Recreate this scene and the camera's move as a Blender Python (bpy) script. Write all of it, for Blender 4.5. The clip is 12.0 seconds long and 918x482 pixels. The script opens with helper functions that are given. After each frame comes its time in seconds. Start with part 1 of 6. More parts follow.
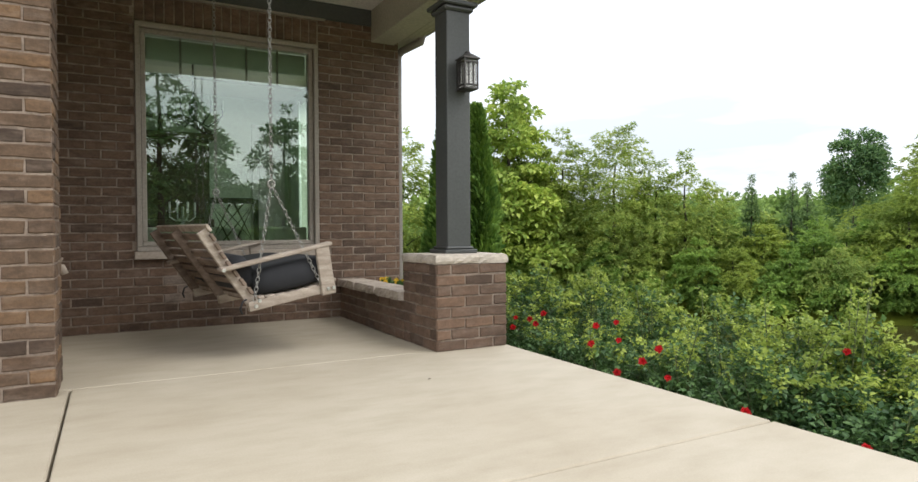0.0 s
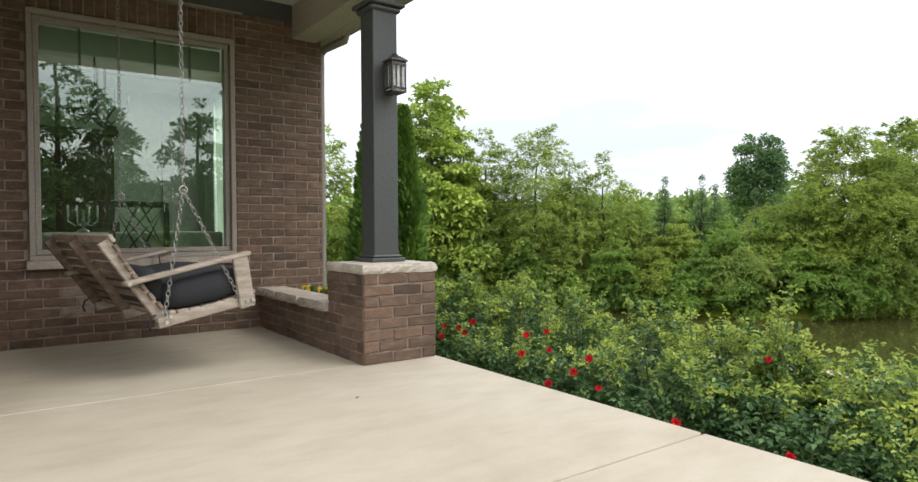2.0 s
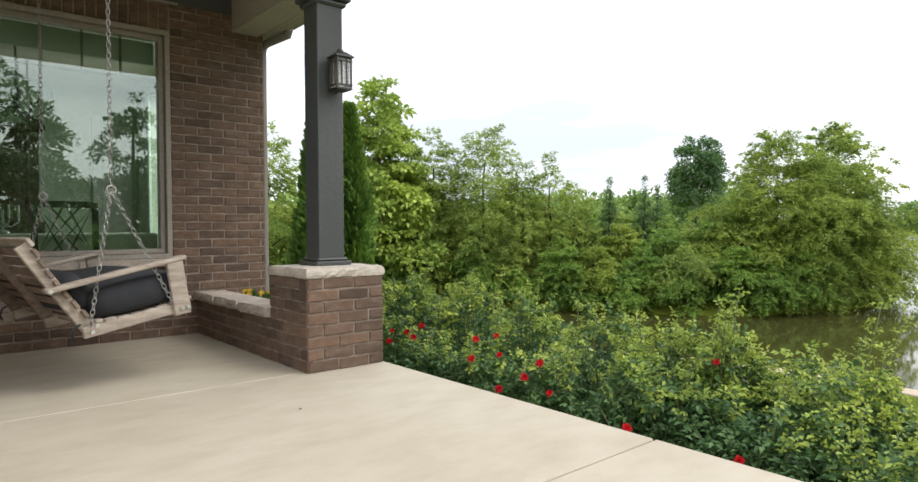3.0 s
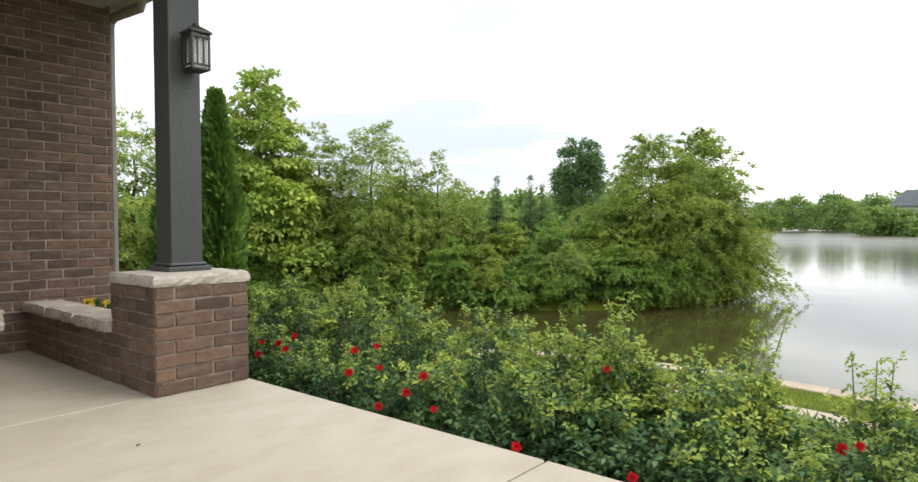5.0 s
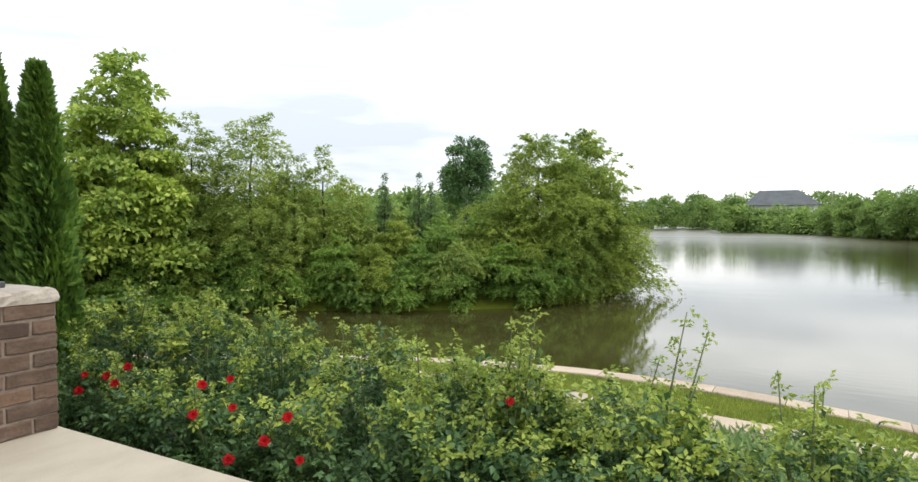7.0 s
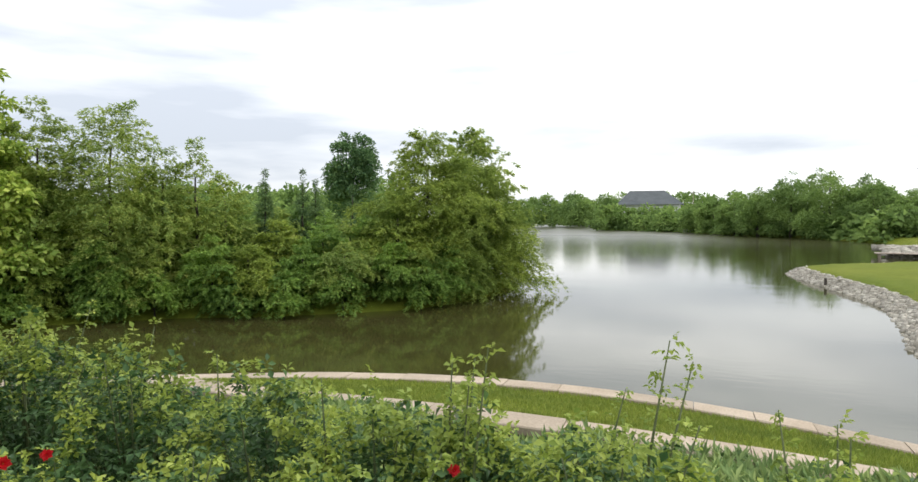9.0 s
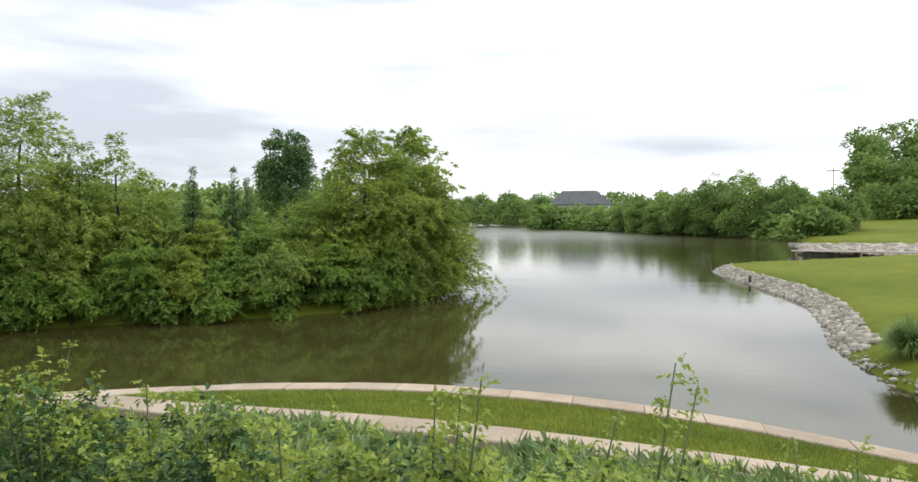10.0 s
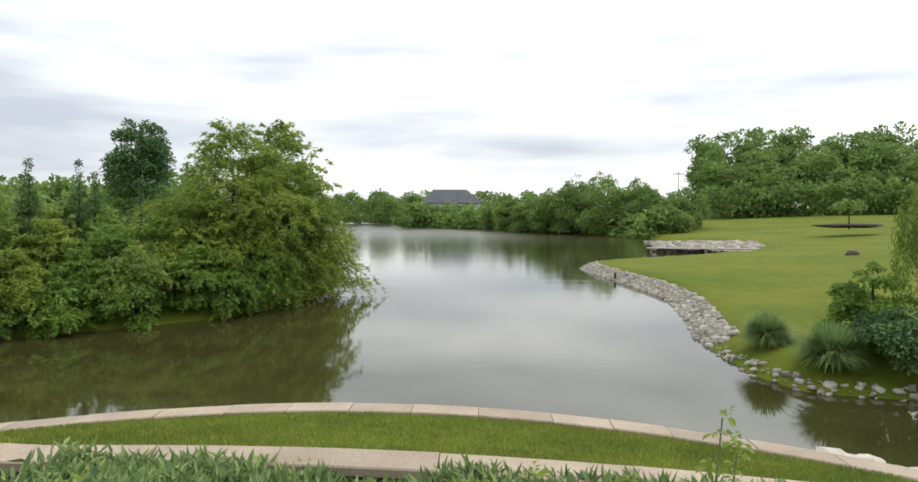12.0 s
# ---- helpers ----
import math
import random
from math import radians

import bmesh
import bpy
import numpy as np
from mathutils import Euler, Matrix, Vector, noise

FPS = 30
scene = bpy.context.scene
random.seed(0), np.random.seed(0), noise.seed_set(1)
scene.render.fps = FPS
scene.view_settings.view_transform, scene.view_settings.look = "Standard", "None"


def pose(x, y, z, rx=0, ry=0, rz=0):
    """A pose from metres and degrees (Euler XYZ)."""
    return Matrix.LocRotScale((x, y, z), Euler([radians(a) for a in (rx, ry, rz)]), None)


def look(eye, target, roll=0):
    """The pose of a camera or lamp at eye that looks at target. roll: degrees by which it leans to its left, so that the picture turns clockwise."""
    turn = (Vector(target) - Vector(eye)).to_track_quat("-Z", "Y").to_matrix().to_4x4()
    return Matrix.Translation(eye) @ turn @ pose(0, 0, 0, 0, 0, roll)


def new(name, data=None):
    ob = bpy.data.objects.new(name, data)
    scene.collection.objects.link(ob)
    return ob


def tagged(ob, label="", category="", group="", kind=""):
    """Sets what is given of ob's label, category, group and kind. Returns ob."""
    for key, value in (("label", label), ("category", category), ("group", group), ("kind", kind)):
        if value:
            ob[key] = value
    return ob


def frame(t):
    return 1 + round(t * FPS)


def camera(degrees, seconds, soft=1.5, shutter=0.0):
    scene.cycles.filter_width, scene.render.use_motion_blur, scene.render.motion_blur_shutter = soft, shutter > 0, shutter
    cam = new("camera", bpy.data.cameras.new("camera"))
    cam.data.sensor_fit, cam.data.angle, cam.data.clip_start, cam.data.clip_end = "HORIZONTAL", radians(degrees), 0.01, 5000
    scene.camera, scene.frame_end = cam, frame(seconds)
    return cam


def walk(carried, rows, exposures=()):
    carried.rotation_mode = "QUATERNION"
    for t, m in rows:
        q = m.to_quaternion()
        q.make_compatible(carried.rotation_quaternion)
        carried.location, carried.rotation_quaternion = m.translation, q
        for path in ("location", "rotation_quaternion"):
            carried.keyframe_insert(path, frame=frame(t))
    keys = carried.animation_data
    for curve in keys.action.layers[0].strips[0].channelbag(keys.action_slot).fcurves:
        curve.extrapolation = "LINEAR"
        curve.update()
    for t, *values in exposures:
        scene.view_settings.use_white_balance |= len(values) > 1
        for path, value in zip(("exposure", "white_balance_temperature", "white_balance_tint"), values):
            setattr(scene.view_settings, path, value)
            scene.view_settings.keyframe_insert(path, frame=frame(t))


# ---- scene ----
cam = camera(71.3, 12.0)
EXPOSURES = [(0, 0.22), (2.5, 0.22), (5.5, 0.14), (7.0, 0.1), (9, -0.1), (10.5, -0.2), (12, -0.31)]
PATH = [
    (0, (-1.748, -3.51, 0.758), (-0.793, -1.752, 0.721), -0.3),
    (0.5, (-1.733, -3.491, 0.775), (-0.737, -1.757, 0.738), -0.3),
    (1, (-1.725, -3.469, 0.786), (-0.686, -1.761, 0.749), -0.3),
    (1.5, (-1.725, -3.436, 0.805), (-0.631, -1.763, 0.765), -0.3),
    (2, (-1.72, -3.392, 0.82), (-0.561, -1.763, 0.776), -0.3),
    (2.5, (-1.698, -3.356, 0.831), (-0.474, -1.775, 0.785), -0.3),
    (4.5, (-1.504, -3.168, 0.85), (-0.032, -1.815, 0.796), -0.2),
    (5, (-1.419, -3.127, 0.852), (0.111, -1.841, 0.796), -0.2),
    (5.5, (-1.318, -3.068, 0.858), (0.268, -1.851, 0.8), -0.2),
    (6, (-1.205, -2.997, 0.865), (0.43, -1.847, 0.804), -0.2),
    (6.5, (-1.085, -2.916, 0.87), (0.596, -1.835, 0.808), -0.2),
    (7, (-0.968, -2.828, 0.876), (0.761, -1.824, 0.812), -0.2),
    (9, (-0.448, -2.397, 0.897), (1.432, -1.718, 0.827), -0.2),
    (9.5, (-0.331, -2.284, 0.905), (1.58, -1.698, 0.834), -0.2),
    (10, (-0.226, -2.182, 0.924), (1.713, -1.697, 0.851), -0.2),
    (10.5, (-0.127, -2.081, 0.942), (1.835, -1.699, 0.867), -0.2),
    (11, (-0.021, -1.985, 0.951), (1.958, -1.706, 0.875), -0.1),
    (11.5, (0.058, -1.878, 0.972), (2.048, -1.696, 0.894), -0.1),
    (12, (0.152, -1.783, 0.988), (2.148, -1.697, 0.908), -0.0),
]
walk(cam, [(t, look(eye, target, roll)) for t, eye, target, roll in PATH], EXPOSURES)

# ---- light ----
world = bpy.data.worlds.new("overcast_sky")
scene.world = world
world.use_nodes = True
wn, wl = world.node_tree.nodes, world.node_tree.links
for n in list(wn):
    wn.remove(n)
SUN_EL, SUN_AZ = radians(50), radians(148)
w_out = wn.new("ShaderNodeOutputWorld")
w_bg = wn.new("ShaderNodeBackground")
w_sky = wn.new("ShaderNodeTexSky")
w_sky.sky_type, w_sky.sun_disc = "NISHITA", False
w_sky.sun_elevation, w_sky.sun_rotation = SUN_EL, SUN_AZ
w_co = wn.new("ShaderNodeTexCoord")
w_map = wn.new("ShaderNodeMapping")
w_map.inputs["Scale"].default_value = (1.1, 1.1, 6.5)
w_noise = wn.new("ShaderNodeTexNoise")
w_noise.inputs["Scale"].default_value = 2.1
w_noise.inputs["Detail"].default_value = 5.0
w_noise.inputs["Roughness"].default_value = 0.5
w_ramp = wn.new("ShaderNodeValToRGB")
w_ramp.color_ramp.elements[0].position, w_ramp.color_ramp.elements[0].color = 0.36, (0.49, 0.525, 0.585, 1)
w_ramp.color_ramp.elements[1].position, w_ramp.color_ramp.elements[1].color = 0.86, (1.2, 1.19, 1.16, 1)
w_sc = wn.new("ShaderNodeMixRGB")
w_sc.blend_type, w_sc.inputs[0].default_value = "MIX", 0.93
w_gain = wn.new("ShaderNodeMixRGB")
w_gain.blend_type, w_gain.inputs[0].default_value = "MULTIPLY", 1.0
w_gain.inputs[2].default_value = (0.115, 0.115, 0.115, 1)
wl.new(w_co.outputs["Generated"], w_map.inputs["Vector"])
wl.new(w_map.outputs["Vector"], w_noise.inputs["Vector"])
# the cloud deck is thinner and brighter towards the hidden sun
w_dot = wn.new("ShaderNodeVectorMath")
w_dot.operation = "DOT_PRODUCT"
w_dot.inputs[1].default_value = (math.sin(SUN_AZ), math.cos(SUN_AZ), 0.35)
w_glow = wn.new("ShaderNodeMath")
w_glow.operation = "MULTIPLY_ADD"
w_glow.inputs[1].default_value = 0.12
wl.new(w_co.outputs["Generated"], w_dot.inputs[0])
wl.new(w_dot.outputs["Value"], w_glow.inputs[0])
wl.new(w_noise.outputs["Fac"], w_glow.inputs[2])
wl.new(w_glow.outputs[0], w_ramp.inputs["Fac"])
wl.new(w_sky.outputs["Color"], w_gain.inputs[1])
wl.new(w_gain.outputs["Color"], w_sc.inputs[1])
w_sep = wn.new("ShaderNodeSeparateXYZ")
w_el = wn.new("ShaderNodeMapRange")
w_el.inputs[1].default_value, w_el.inputs[2].default_value = 0.0, 0.8
w_el.inputs[3].default_value, w_el.inputs[4].default_value = 0.82, 1.4
w_deck = wn.new("ShaderNodeVectorMath")
w_deck.operation = "SCALE"
wl.new(w_co.outputs["Generated"], w_sep.inputs[0])
wl.new(w_sep.outputs["Z"], w_el.inputs[0])
wl.new(w_ramp.outputs["Color"], w_deck.inputs[0])
wl.new(w_el.outputs[0], w_deck.inputs["Scale"])
wl.new(w_deck.outputs["Vector"], w_sc.inputs[2])
wl.new(w_sc.outputs["Color"], w_bg.inputs["Color"])
w_bg.inputs["Strength"].default_value = 1.8
wl.new(w_bg.outputs["Background"], w_out.inputs["Surface"])

sun_data = bpy.data.lights.new("sun", "SUN")
sun_data.energy, sun_data.angle, sun_data.color = 1.1, radians(28), (1.0, 0.96, 0.9)
sun = new("sun", sun_data)
sun.rotation_euler = Vector((math.sin(SUN_AZ) * math.cos(SUN_EL), math.cos(SUN_AZ) * math.cos(SUN_EL), math.sin(SUN_EL))).to_track_quat("Z", "Y").to_euler()
sun.location = (0, 0, 40)

# added area lamp in the side opening; stands for daylight and brightens the room
room_light = bpy.data.lights.new("side_window_daylight", "AREA")
room_light.shape, room_light.size, room_light.size_y = "RECTANGLE", 2.2, 1.9
room_light.energy, room_light.color = 9.0, (0.97, 1.0, 0.98)
room_lamp = new("side_window_daylight", room_light)
room_lamp.matrix_basis = look((0.5, 3.7, 1.35), (-1.5, 3.7, 1.1))

# ---- materials ----


def material(name, rough=0.7, metal=0.0):
    m = bpy.data.materials.new(name)
    m.use_nodes = True
    b = m.node_tree.nodes["Principled BSDF"]
    b.inputs["Roughness"].default_value, b.inputs["Metallic"].default_value = rough, metal
    return m, m.node_tree.nodes, m.node_tree.links, b


def noise_node(N, L, co, scale, detail=6.0, rough=0.55, stretch=(1, 1, 1)):
    mp = N.new("ShaderNodeMapping")
    mp.inputs["Scale"].default_value = stretch
    n = N.new("ShaderNodeTexNoise")
    n.inputs["Scale"].default_value, n.inputs["Detail"].default_value, n.inputs["Roughness"].default_value = scale, detail, rough
    L.new(co, mp.inputs["Vector"])
    L.new(mp.outputs["Vector"], n.inputs["Vector"])
    return n.outputs["Fac"]


def ramp(N, L, fac, stops):
    r = N.new("ShaderNodeValToRGB")
    e = r.color_ramp.elements
    while len(e) < len(stops):
        e.new(0.5)
    for k, (p, c) in enumerate(stops):
        e[k].position, e[k].color = p, (*c, 1)
    L.new(fac, r.inputs["Fac"])
    return r.outputs["Color"]


def blend(N, L, kind, fac, a, b):
    m = N.new("ShaderNodeMixRGB")
    m.blend_type = kind
    for slot, v in zip(m.inputs, (fac, a, b)):
        if isinstance(v, (int, float)):
            slot.default_value = v
        elif isinstance(v, tuple):
            slot.default_value = (*v, 1)
        else:
            L.new(v, slot)
    return m.outputs["Color"]


def bump(N, L, b, height, strength, dist=0.01):
    n = N.new("ShaderNodeBump")
    n.inputs["Strength"].default_value, n.inputs["Distance"].default_value = strength, dist
    L.new(height, n.inputs["Height"])
    L.new(n.outputs["Normal"], b.inputs["Normal"])


def surface(name, lo, hi, coarse, fine, rough=0.7, relief=0.3, dist=0.004, metal=0.0, stretch=(1, 1, 1), random=0.0, generated=False, island=0.0):
    """Two scales of colour change between lo and hi, with fine relief."""
    m, N, L, b = material(name, rough, metal)
    if generated:
        co = N.new("ShaderNodeTexCoord").outputs["Object"]
    else:
        co = N.new("ShaderNodeNewGeometry").outputs["Position"]
    a = noise_node(N, L, co, coarse, 4, 0.6, stretch)
    f = noise_node(N, L, co, fine, 6, 0.65, stretch)
    c = ramp(N, L, a, ((0.3, lo), (0.7, hi)))
    g = ramp(N, L, f, ((0.25, (0.72, 0.72, 0.72)), (0.75, (1.15, 1.15, 1.15))))
    c = blend(N, L, "MULTIPLY", 1.0, c, g)
    if random or island:
        if random:
            fac = N.new("ShaderNodeObjectInfo").outputs["Random"]
        else:
            fac = N.new("ShaderNodeNewGeometry").outputs["Random Per Island"]
        k = random or island
        r = ramp(N, L, fac, ((0.0, (1 - k, 1 - k, 1 - k)), (1.0, (1 + k, 1 + k, 1 + k))))
        c = blend(N, L, "MULTIPLY", 1.0, c, r)
    L.new(c, b.inputs["Base Color"])
    bump(N, L, b, f, relief, dist)
    return m


def brick_material(name, dark, mid, warm):
    m, N, L, b = material(name, 0.85)
    co = N.new("ShaderNodeNewGeometry").outputs["Position"]
    rnd = N.new("ShaderNodeObjectInfo").outputs["Random"]
    c = ramp(N, L, rnd, ((0.0, tuple(c * 0.72 for c in dark)), (0.3, mid), (0.62, mid), (0.85, warm), (1.0, dark)))
    f = noise_node(N, L, co, 60, 6, 0.7)
    s = noise_node(N, L, co, 9, 4, 0.6, (0.6, 0.6, 2.5))
    c = blend(N, L, "MULTIPLY", 1.0, c, ramp(N, L, f, ((0.25, (0.7, 0.7, 0.7)), (0.8, (1.2, 1.2, 1.2)))))
    c = blend(N, L, "MIX", ramp(N, L, s, ((0.5, (0, 0, 0)), (0.8, (0.45, 0.45, 0.45)))), c, (0.29, 0.225, 0.18))
    dark_patch = noise_node(N, L, co, 14, 5, 0.7, (1, 1, 1.8))
    c = blend(N, L, "MULTIPLY", 1.0, c, ramp(N, L, dark_patch, ((0.35, (0.68, 0.66, 0.64)), (0.6, (1.08, 1.06, 1.05)))))
    L.new(c, b.inputs["Base Color"])
    bump(N, L, b, f, 0.7, 0.004)
    return m


def leaf_material(name, dark, light, through_amount=0.35, rough=0.5, patch=1.5):
    m, N, L, b = material(name, rough)
    geo = N.new("ShaderNodeNewGeometry")
    c = ramp(N, L, geo.outputs["Random Per Island"], ((0.0, dark), (1.0, light)))
    big = noise_node(N, L, geo.outputs["Position"], patch, 2, 0.5)
    c = blend(N, L, "MULTIPLY", 1.0, c, ramp(N, L, big, ((0.32, (0.74, 0.79, 0.8)), (0.68, (1.22, 1.16, 1.06)))))
    L.new(c, b.inputs["Base Color"])
    b.inputs["Specular IOR Level"].default_value = 0.25
    tr = N.new("ShaderNodeBsdfTranslucent")
    L.new(c, tr.inputs["Color"])
    mix = N.new("ShaderNodeMixShader")
    mix.inputs[0].default_value = through_amount
    L.new(b.outputs[0], mix.inputs[1])
    L.new(tr.outputs[0], mix.inputs[2])
    L.new(mix.outputs[0], N["Material Output"].inputs["Surface"])
    return m


M_BRICK = brick_material("brick_brown", (0.118, 0.075, 0.052), (0.152, 0.096, 0.065), (0.182, 0.112, 0.073))
M_BRICK_PALE = brick_material("brick_chalky", (0.2, 0.16, 0.13), (0.24, 0.19, 0.155), (0.28, 0.22, 0.18))
M_BRICK_W = brick_material("brick_tan", (0.08, 0.052, 0.036), (0.125, 0.08, 0.05), (0.2, 0.118, 0.06))
M_MORTAR = surface("mortar", (0.17, 0.128, 0.1), (0.37, 0.3, 0.245), 11, 90, 0.95, 0.5)
M_CAPSTONE = surface("capstone", (0.38, 0.33, 0.275), (0.57, 0.505, 0.43), 5, 45, 0.85, 0.7, 0.008)
M_COPING = surface("coping_stone", (0.36, 0.285, 0.205), (0.5, 0.41, 0.31), 1.6, 40, 0.9, 0.4, 0.004, random=0.13)
M_WALLSTONE = surface("retaining_wall_face", (0.1, 0.085, 0.07), (0.2, 0.17, 0.14), 2, 25, 0.9, 0.6, 0.01)
M_BRONZE = surface("dark_bronze_paint", (0.06, 0.064, 0.062), (0.078, 0.082, 0.08), 2, 60, 0.42, 0.05, 0.001)
M_SPOUT = surface("greige_metal_paint", (0.24, 0.22, 0.195), (0.3, 0.28, 0.25), 2, 60, 0.5, 0.05, 0.001)
M_LAMP = surface("black_metal", (0.05, 0.047, 0.044), (0.09, 0.085, 0.08), 20, 120, 0.45, 0.1, 0.001, 0.6)
M_TRIM = surface("taupe_trim_paint", (0.30, 0.26, 0.22), (0.36, 0.32, 0.27), 2, 60, 0.5, 0.06, 0.001)
M_BEAM = surface("tan_beam_paint", (0.40, 0.37, 0.30), (0.48, 0.45, 0.37), 1.5, 40, 0.6, 0.08, 0.001)
M_CEIL = surface("porch_ceiling_paint", (0.72, 0.7, 0.63), (0.8, 0.78, 0.71), 1.5, 40, 0.7, 0.05, 0.001)
M_SILL = surface("limestone_sill", (0.34, 0.28, 0.23), (0.5, 0.43, 0.36), 6, 60, 0.85, 0.5)
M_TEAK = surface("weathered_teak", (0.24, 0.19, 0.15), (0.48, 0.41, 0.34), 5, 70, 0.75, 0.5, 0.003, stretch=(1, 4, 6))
# darker copy of the teak for back slats, centre and far stiles
M_TEAK_D = surface("weathered_teak_darker", (0.12, 0.085, 0.062), (0.27, 0.2, 0.155), 5, 70, 0.8, 0.5, 0.003, stretch=(4, 1, 6))
M_CUSHION = surface("charcoal_canvas", (0.014, 0.015, 0.018), (0.022, 0.023, 0.027), 8, 400, 0.9, 0.25, 0.001)
M_CHAIN = surface("galvanised_chain", (0.3, 0.29, 0.27), (0.5, 0.49, 0.46), 30, 200, 0.45, 0.1, 0.001, 0.8)
M_BOLT = surface("zinc_bolt", (0.6, 0.6, 0.58), (0.75, 0.75, 0.72), 30, 200, 0.3, 0.05, 0.001, 0.7)
M_BARK = surface("bark", (0.035, 0.028, 0.02), (0.075, 0.062, 0.048), 3, 20, 0.95, 0.8, 0.02, stretch=(4, 4, 1))
M_STEM = surface("rose_stem", (0.06, 0.1, 0.03), (0.14, 0.16, 0.06), 10, 80, 0.7, 0.2)
M_ROCK = surface("riprap_rock", (0.3, 0.27, 0.215), (0.55, 0.51, 0.43), 1.2, 18, 0.95, 0.7, 0.01, island=0.3)
M_DOCK = surface("dock_boards", (0.22, 0.17, 0.13), (0.36, 0.3, 0.24), 2, 30, 0.85, 0.3)
M_WHITE = surface("white_paint", (0.68, 0.68, 0.66), (0.8, 0.8, 0.78), 2, 30, 0.6, 0.1, 0.001)
M_ROOF_FAR = surface("slate_grey_roof", (0.075, 0.085, 0.09), (0.115, 0.128, 0.132), 0.6, 6, 0.85, 0.2)
M_MULCH = surface("mulch", (0.03, 0.022, 0.016), (0.07, 0.052, 0.038), 8, 90, 0.95, 0.9, 0.02)
M_SOIL = surface("muddy_bank", (0.05, 0.04, 0.028), (0.1, 0.085, 0.06), 2, 20, 0.95, 0.6, 0.02)

M_ROSE_LEAF = leaf_material("rose_leaf", (0.043, 0.100, 0.036), (0.149, 0.259, 0.090), 0.3, 0.38, 2.6)
M_ROSE_TIP = leaf_material("young_rose_leaf", (0.246, 0.341, 0.060), (0.470, 0.552, 0.124), 0.4, 0.45, 2.6)
M_LOCUST = leaf_material("locust_leaf", (0.200, 0.311, 0.071), (0.483, 0.554, 0.147), 0.5, 0.6, 0.7)
M_SCRUB = leaf_material("scrub_leaf", (0.118, 0.228, 0.050), (0.328, 0.469, 0.102), 0.5, 0.6, 0.6)
M_WILLOW = leaf_material("cypress_leaf", (0.162, 0.243, 0.050), (0.408, 0.496, 0.105), 0.5, 0.6, 0.5)
M_CATALPA = leaf_material("catalpa_leaf", (0.206, 0.327, 0.057), (0.513, 0.607, 0.142), 0.4, 0.5, 0.7)
M_ARB = leaf_material("arborvitae_leaf", (0.076, 0.167, 0.033), (0.227, 0.366, 0.070), 0.2, 0.6, 3.0)
M_DARKLEAF = leaf_material("dark_tree_leaf", (0.070, 0.153, 0.065), (0.194, 0.306, 0.116), 0.25, 0.6, 0.5)
M_CONIFER = leaf_material("conifer_leaf", (0.085, 0.16, 0.065), (0.2, 0.3, 0.115), 0.2, 0.6, 0.6)
# haze painted into the leaf colour: lifted darks and a little more blue
M_HAZED_LEAF = leaf_material("far_leaf_hazed", (0.157, 0.253, 0.075), (0.294, 0.415, 0.122), 0.45, 0.7, 0.16)
M_JUNIPER = leaf_material("juniper_leaf", (0.141, 0.246, 0.082), (0.374, 0.468, 0.177), 0.3, 0.6, 3.0)
M_BLADE = leaf_material("grass_blade", (0.191, 0.264, 0.047), (0.357, 0.416, 0.090), 0.35, 0.6, 1.2)
M_FOUNTAIN = leaf_material("fountain_grass_leaf", (0.15, 0.25, 0.085), (0.32, 0.43, 0.16), 0.35, 0.6, 1.0)
M_PETAL = leaf_material("red_petal", (0.42, 0.006, 0.012), (0.62, 0.016, 0.022), 0.25, 0.6, 5)
M_PETAL_Y = leaf_material("yellow_petal", (0.6, 0.38, 0.02), (0.75, 0.5, 0.04), 0.25, 0.6, 5)
M_PETAL_W = leaf_material("white_petal", (0.6, 0.6, 0.58), (0.8, 0.8, 0.78), 0.25, 0.6, 5)


def concrete_material():
    m, N, L, b = material("broomed_concrete", 0.72)
    co = N.new("ShaderNodeNewGeometry").outputs["Position"]
    big = noise_node(N, L, co, 0.8, 4, 0.55)
    mid = noise_node(N, L, co, 3.2, 5, 0.6, (1.0, 2.2, 1))
    fine = noise_node(N, L, co, 140, 4, 0.7)
    c = ramp(N, L, big, ((0.3, (0.385, 0.335, 0.255)), (0.7, (0.45, 0.405, 0.325))))
    c = blend(N, L, "MULTIPLY", 1.0, c, ramp(N, L, mid, ((0.3, (0.9, 0.88, 0.84)), (0.6, (1.03, 1.02, 1.01)))))
    c = blend(N, L, "MULTIPLY", 1.0, c, ramp(N, L, fine, ((0.3, (0.93, 0.93, 0.93)), (0.7, (1.05, 1.05, 1.05)))))
    spots = noise_node(N, L, co, 7.0, 3, 0.7)
    c = blend(N, L, "MIX", ramp(N, L, spots, ((0.66, (0, 0, 0)), (0.74, (0.3, 0.3, 0.3)))), c, (0.36, 0.3, 0.22))
    L.new(c, b.inputs["Base Color"])
    bump(N, L, b, fine, 0.18, 0.002)
    return m


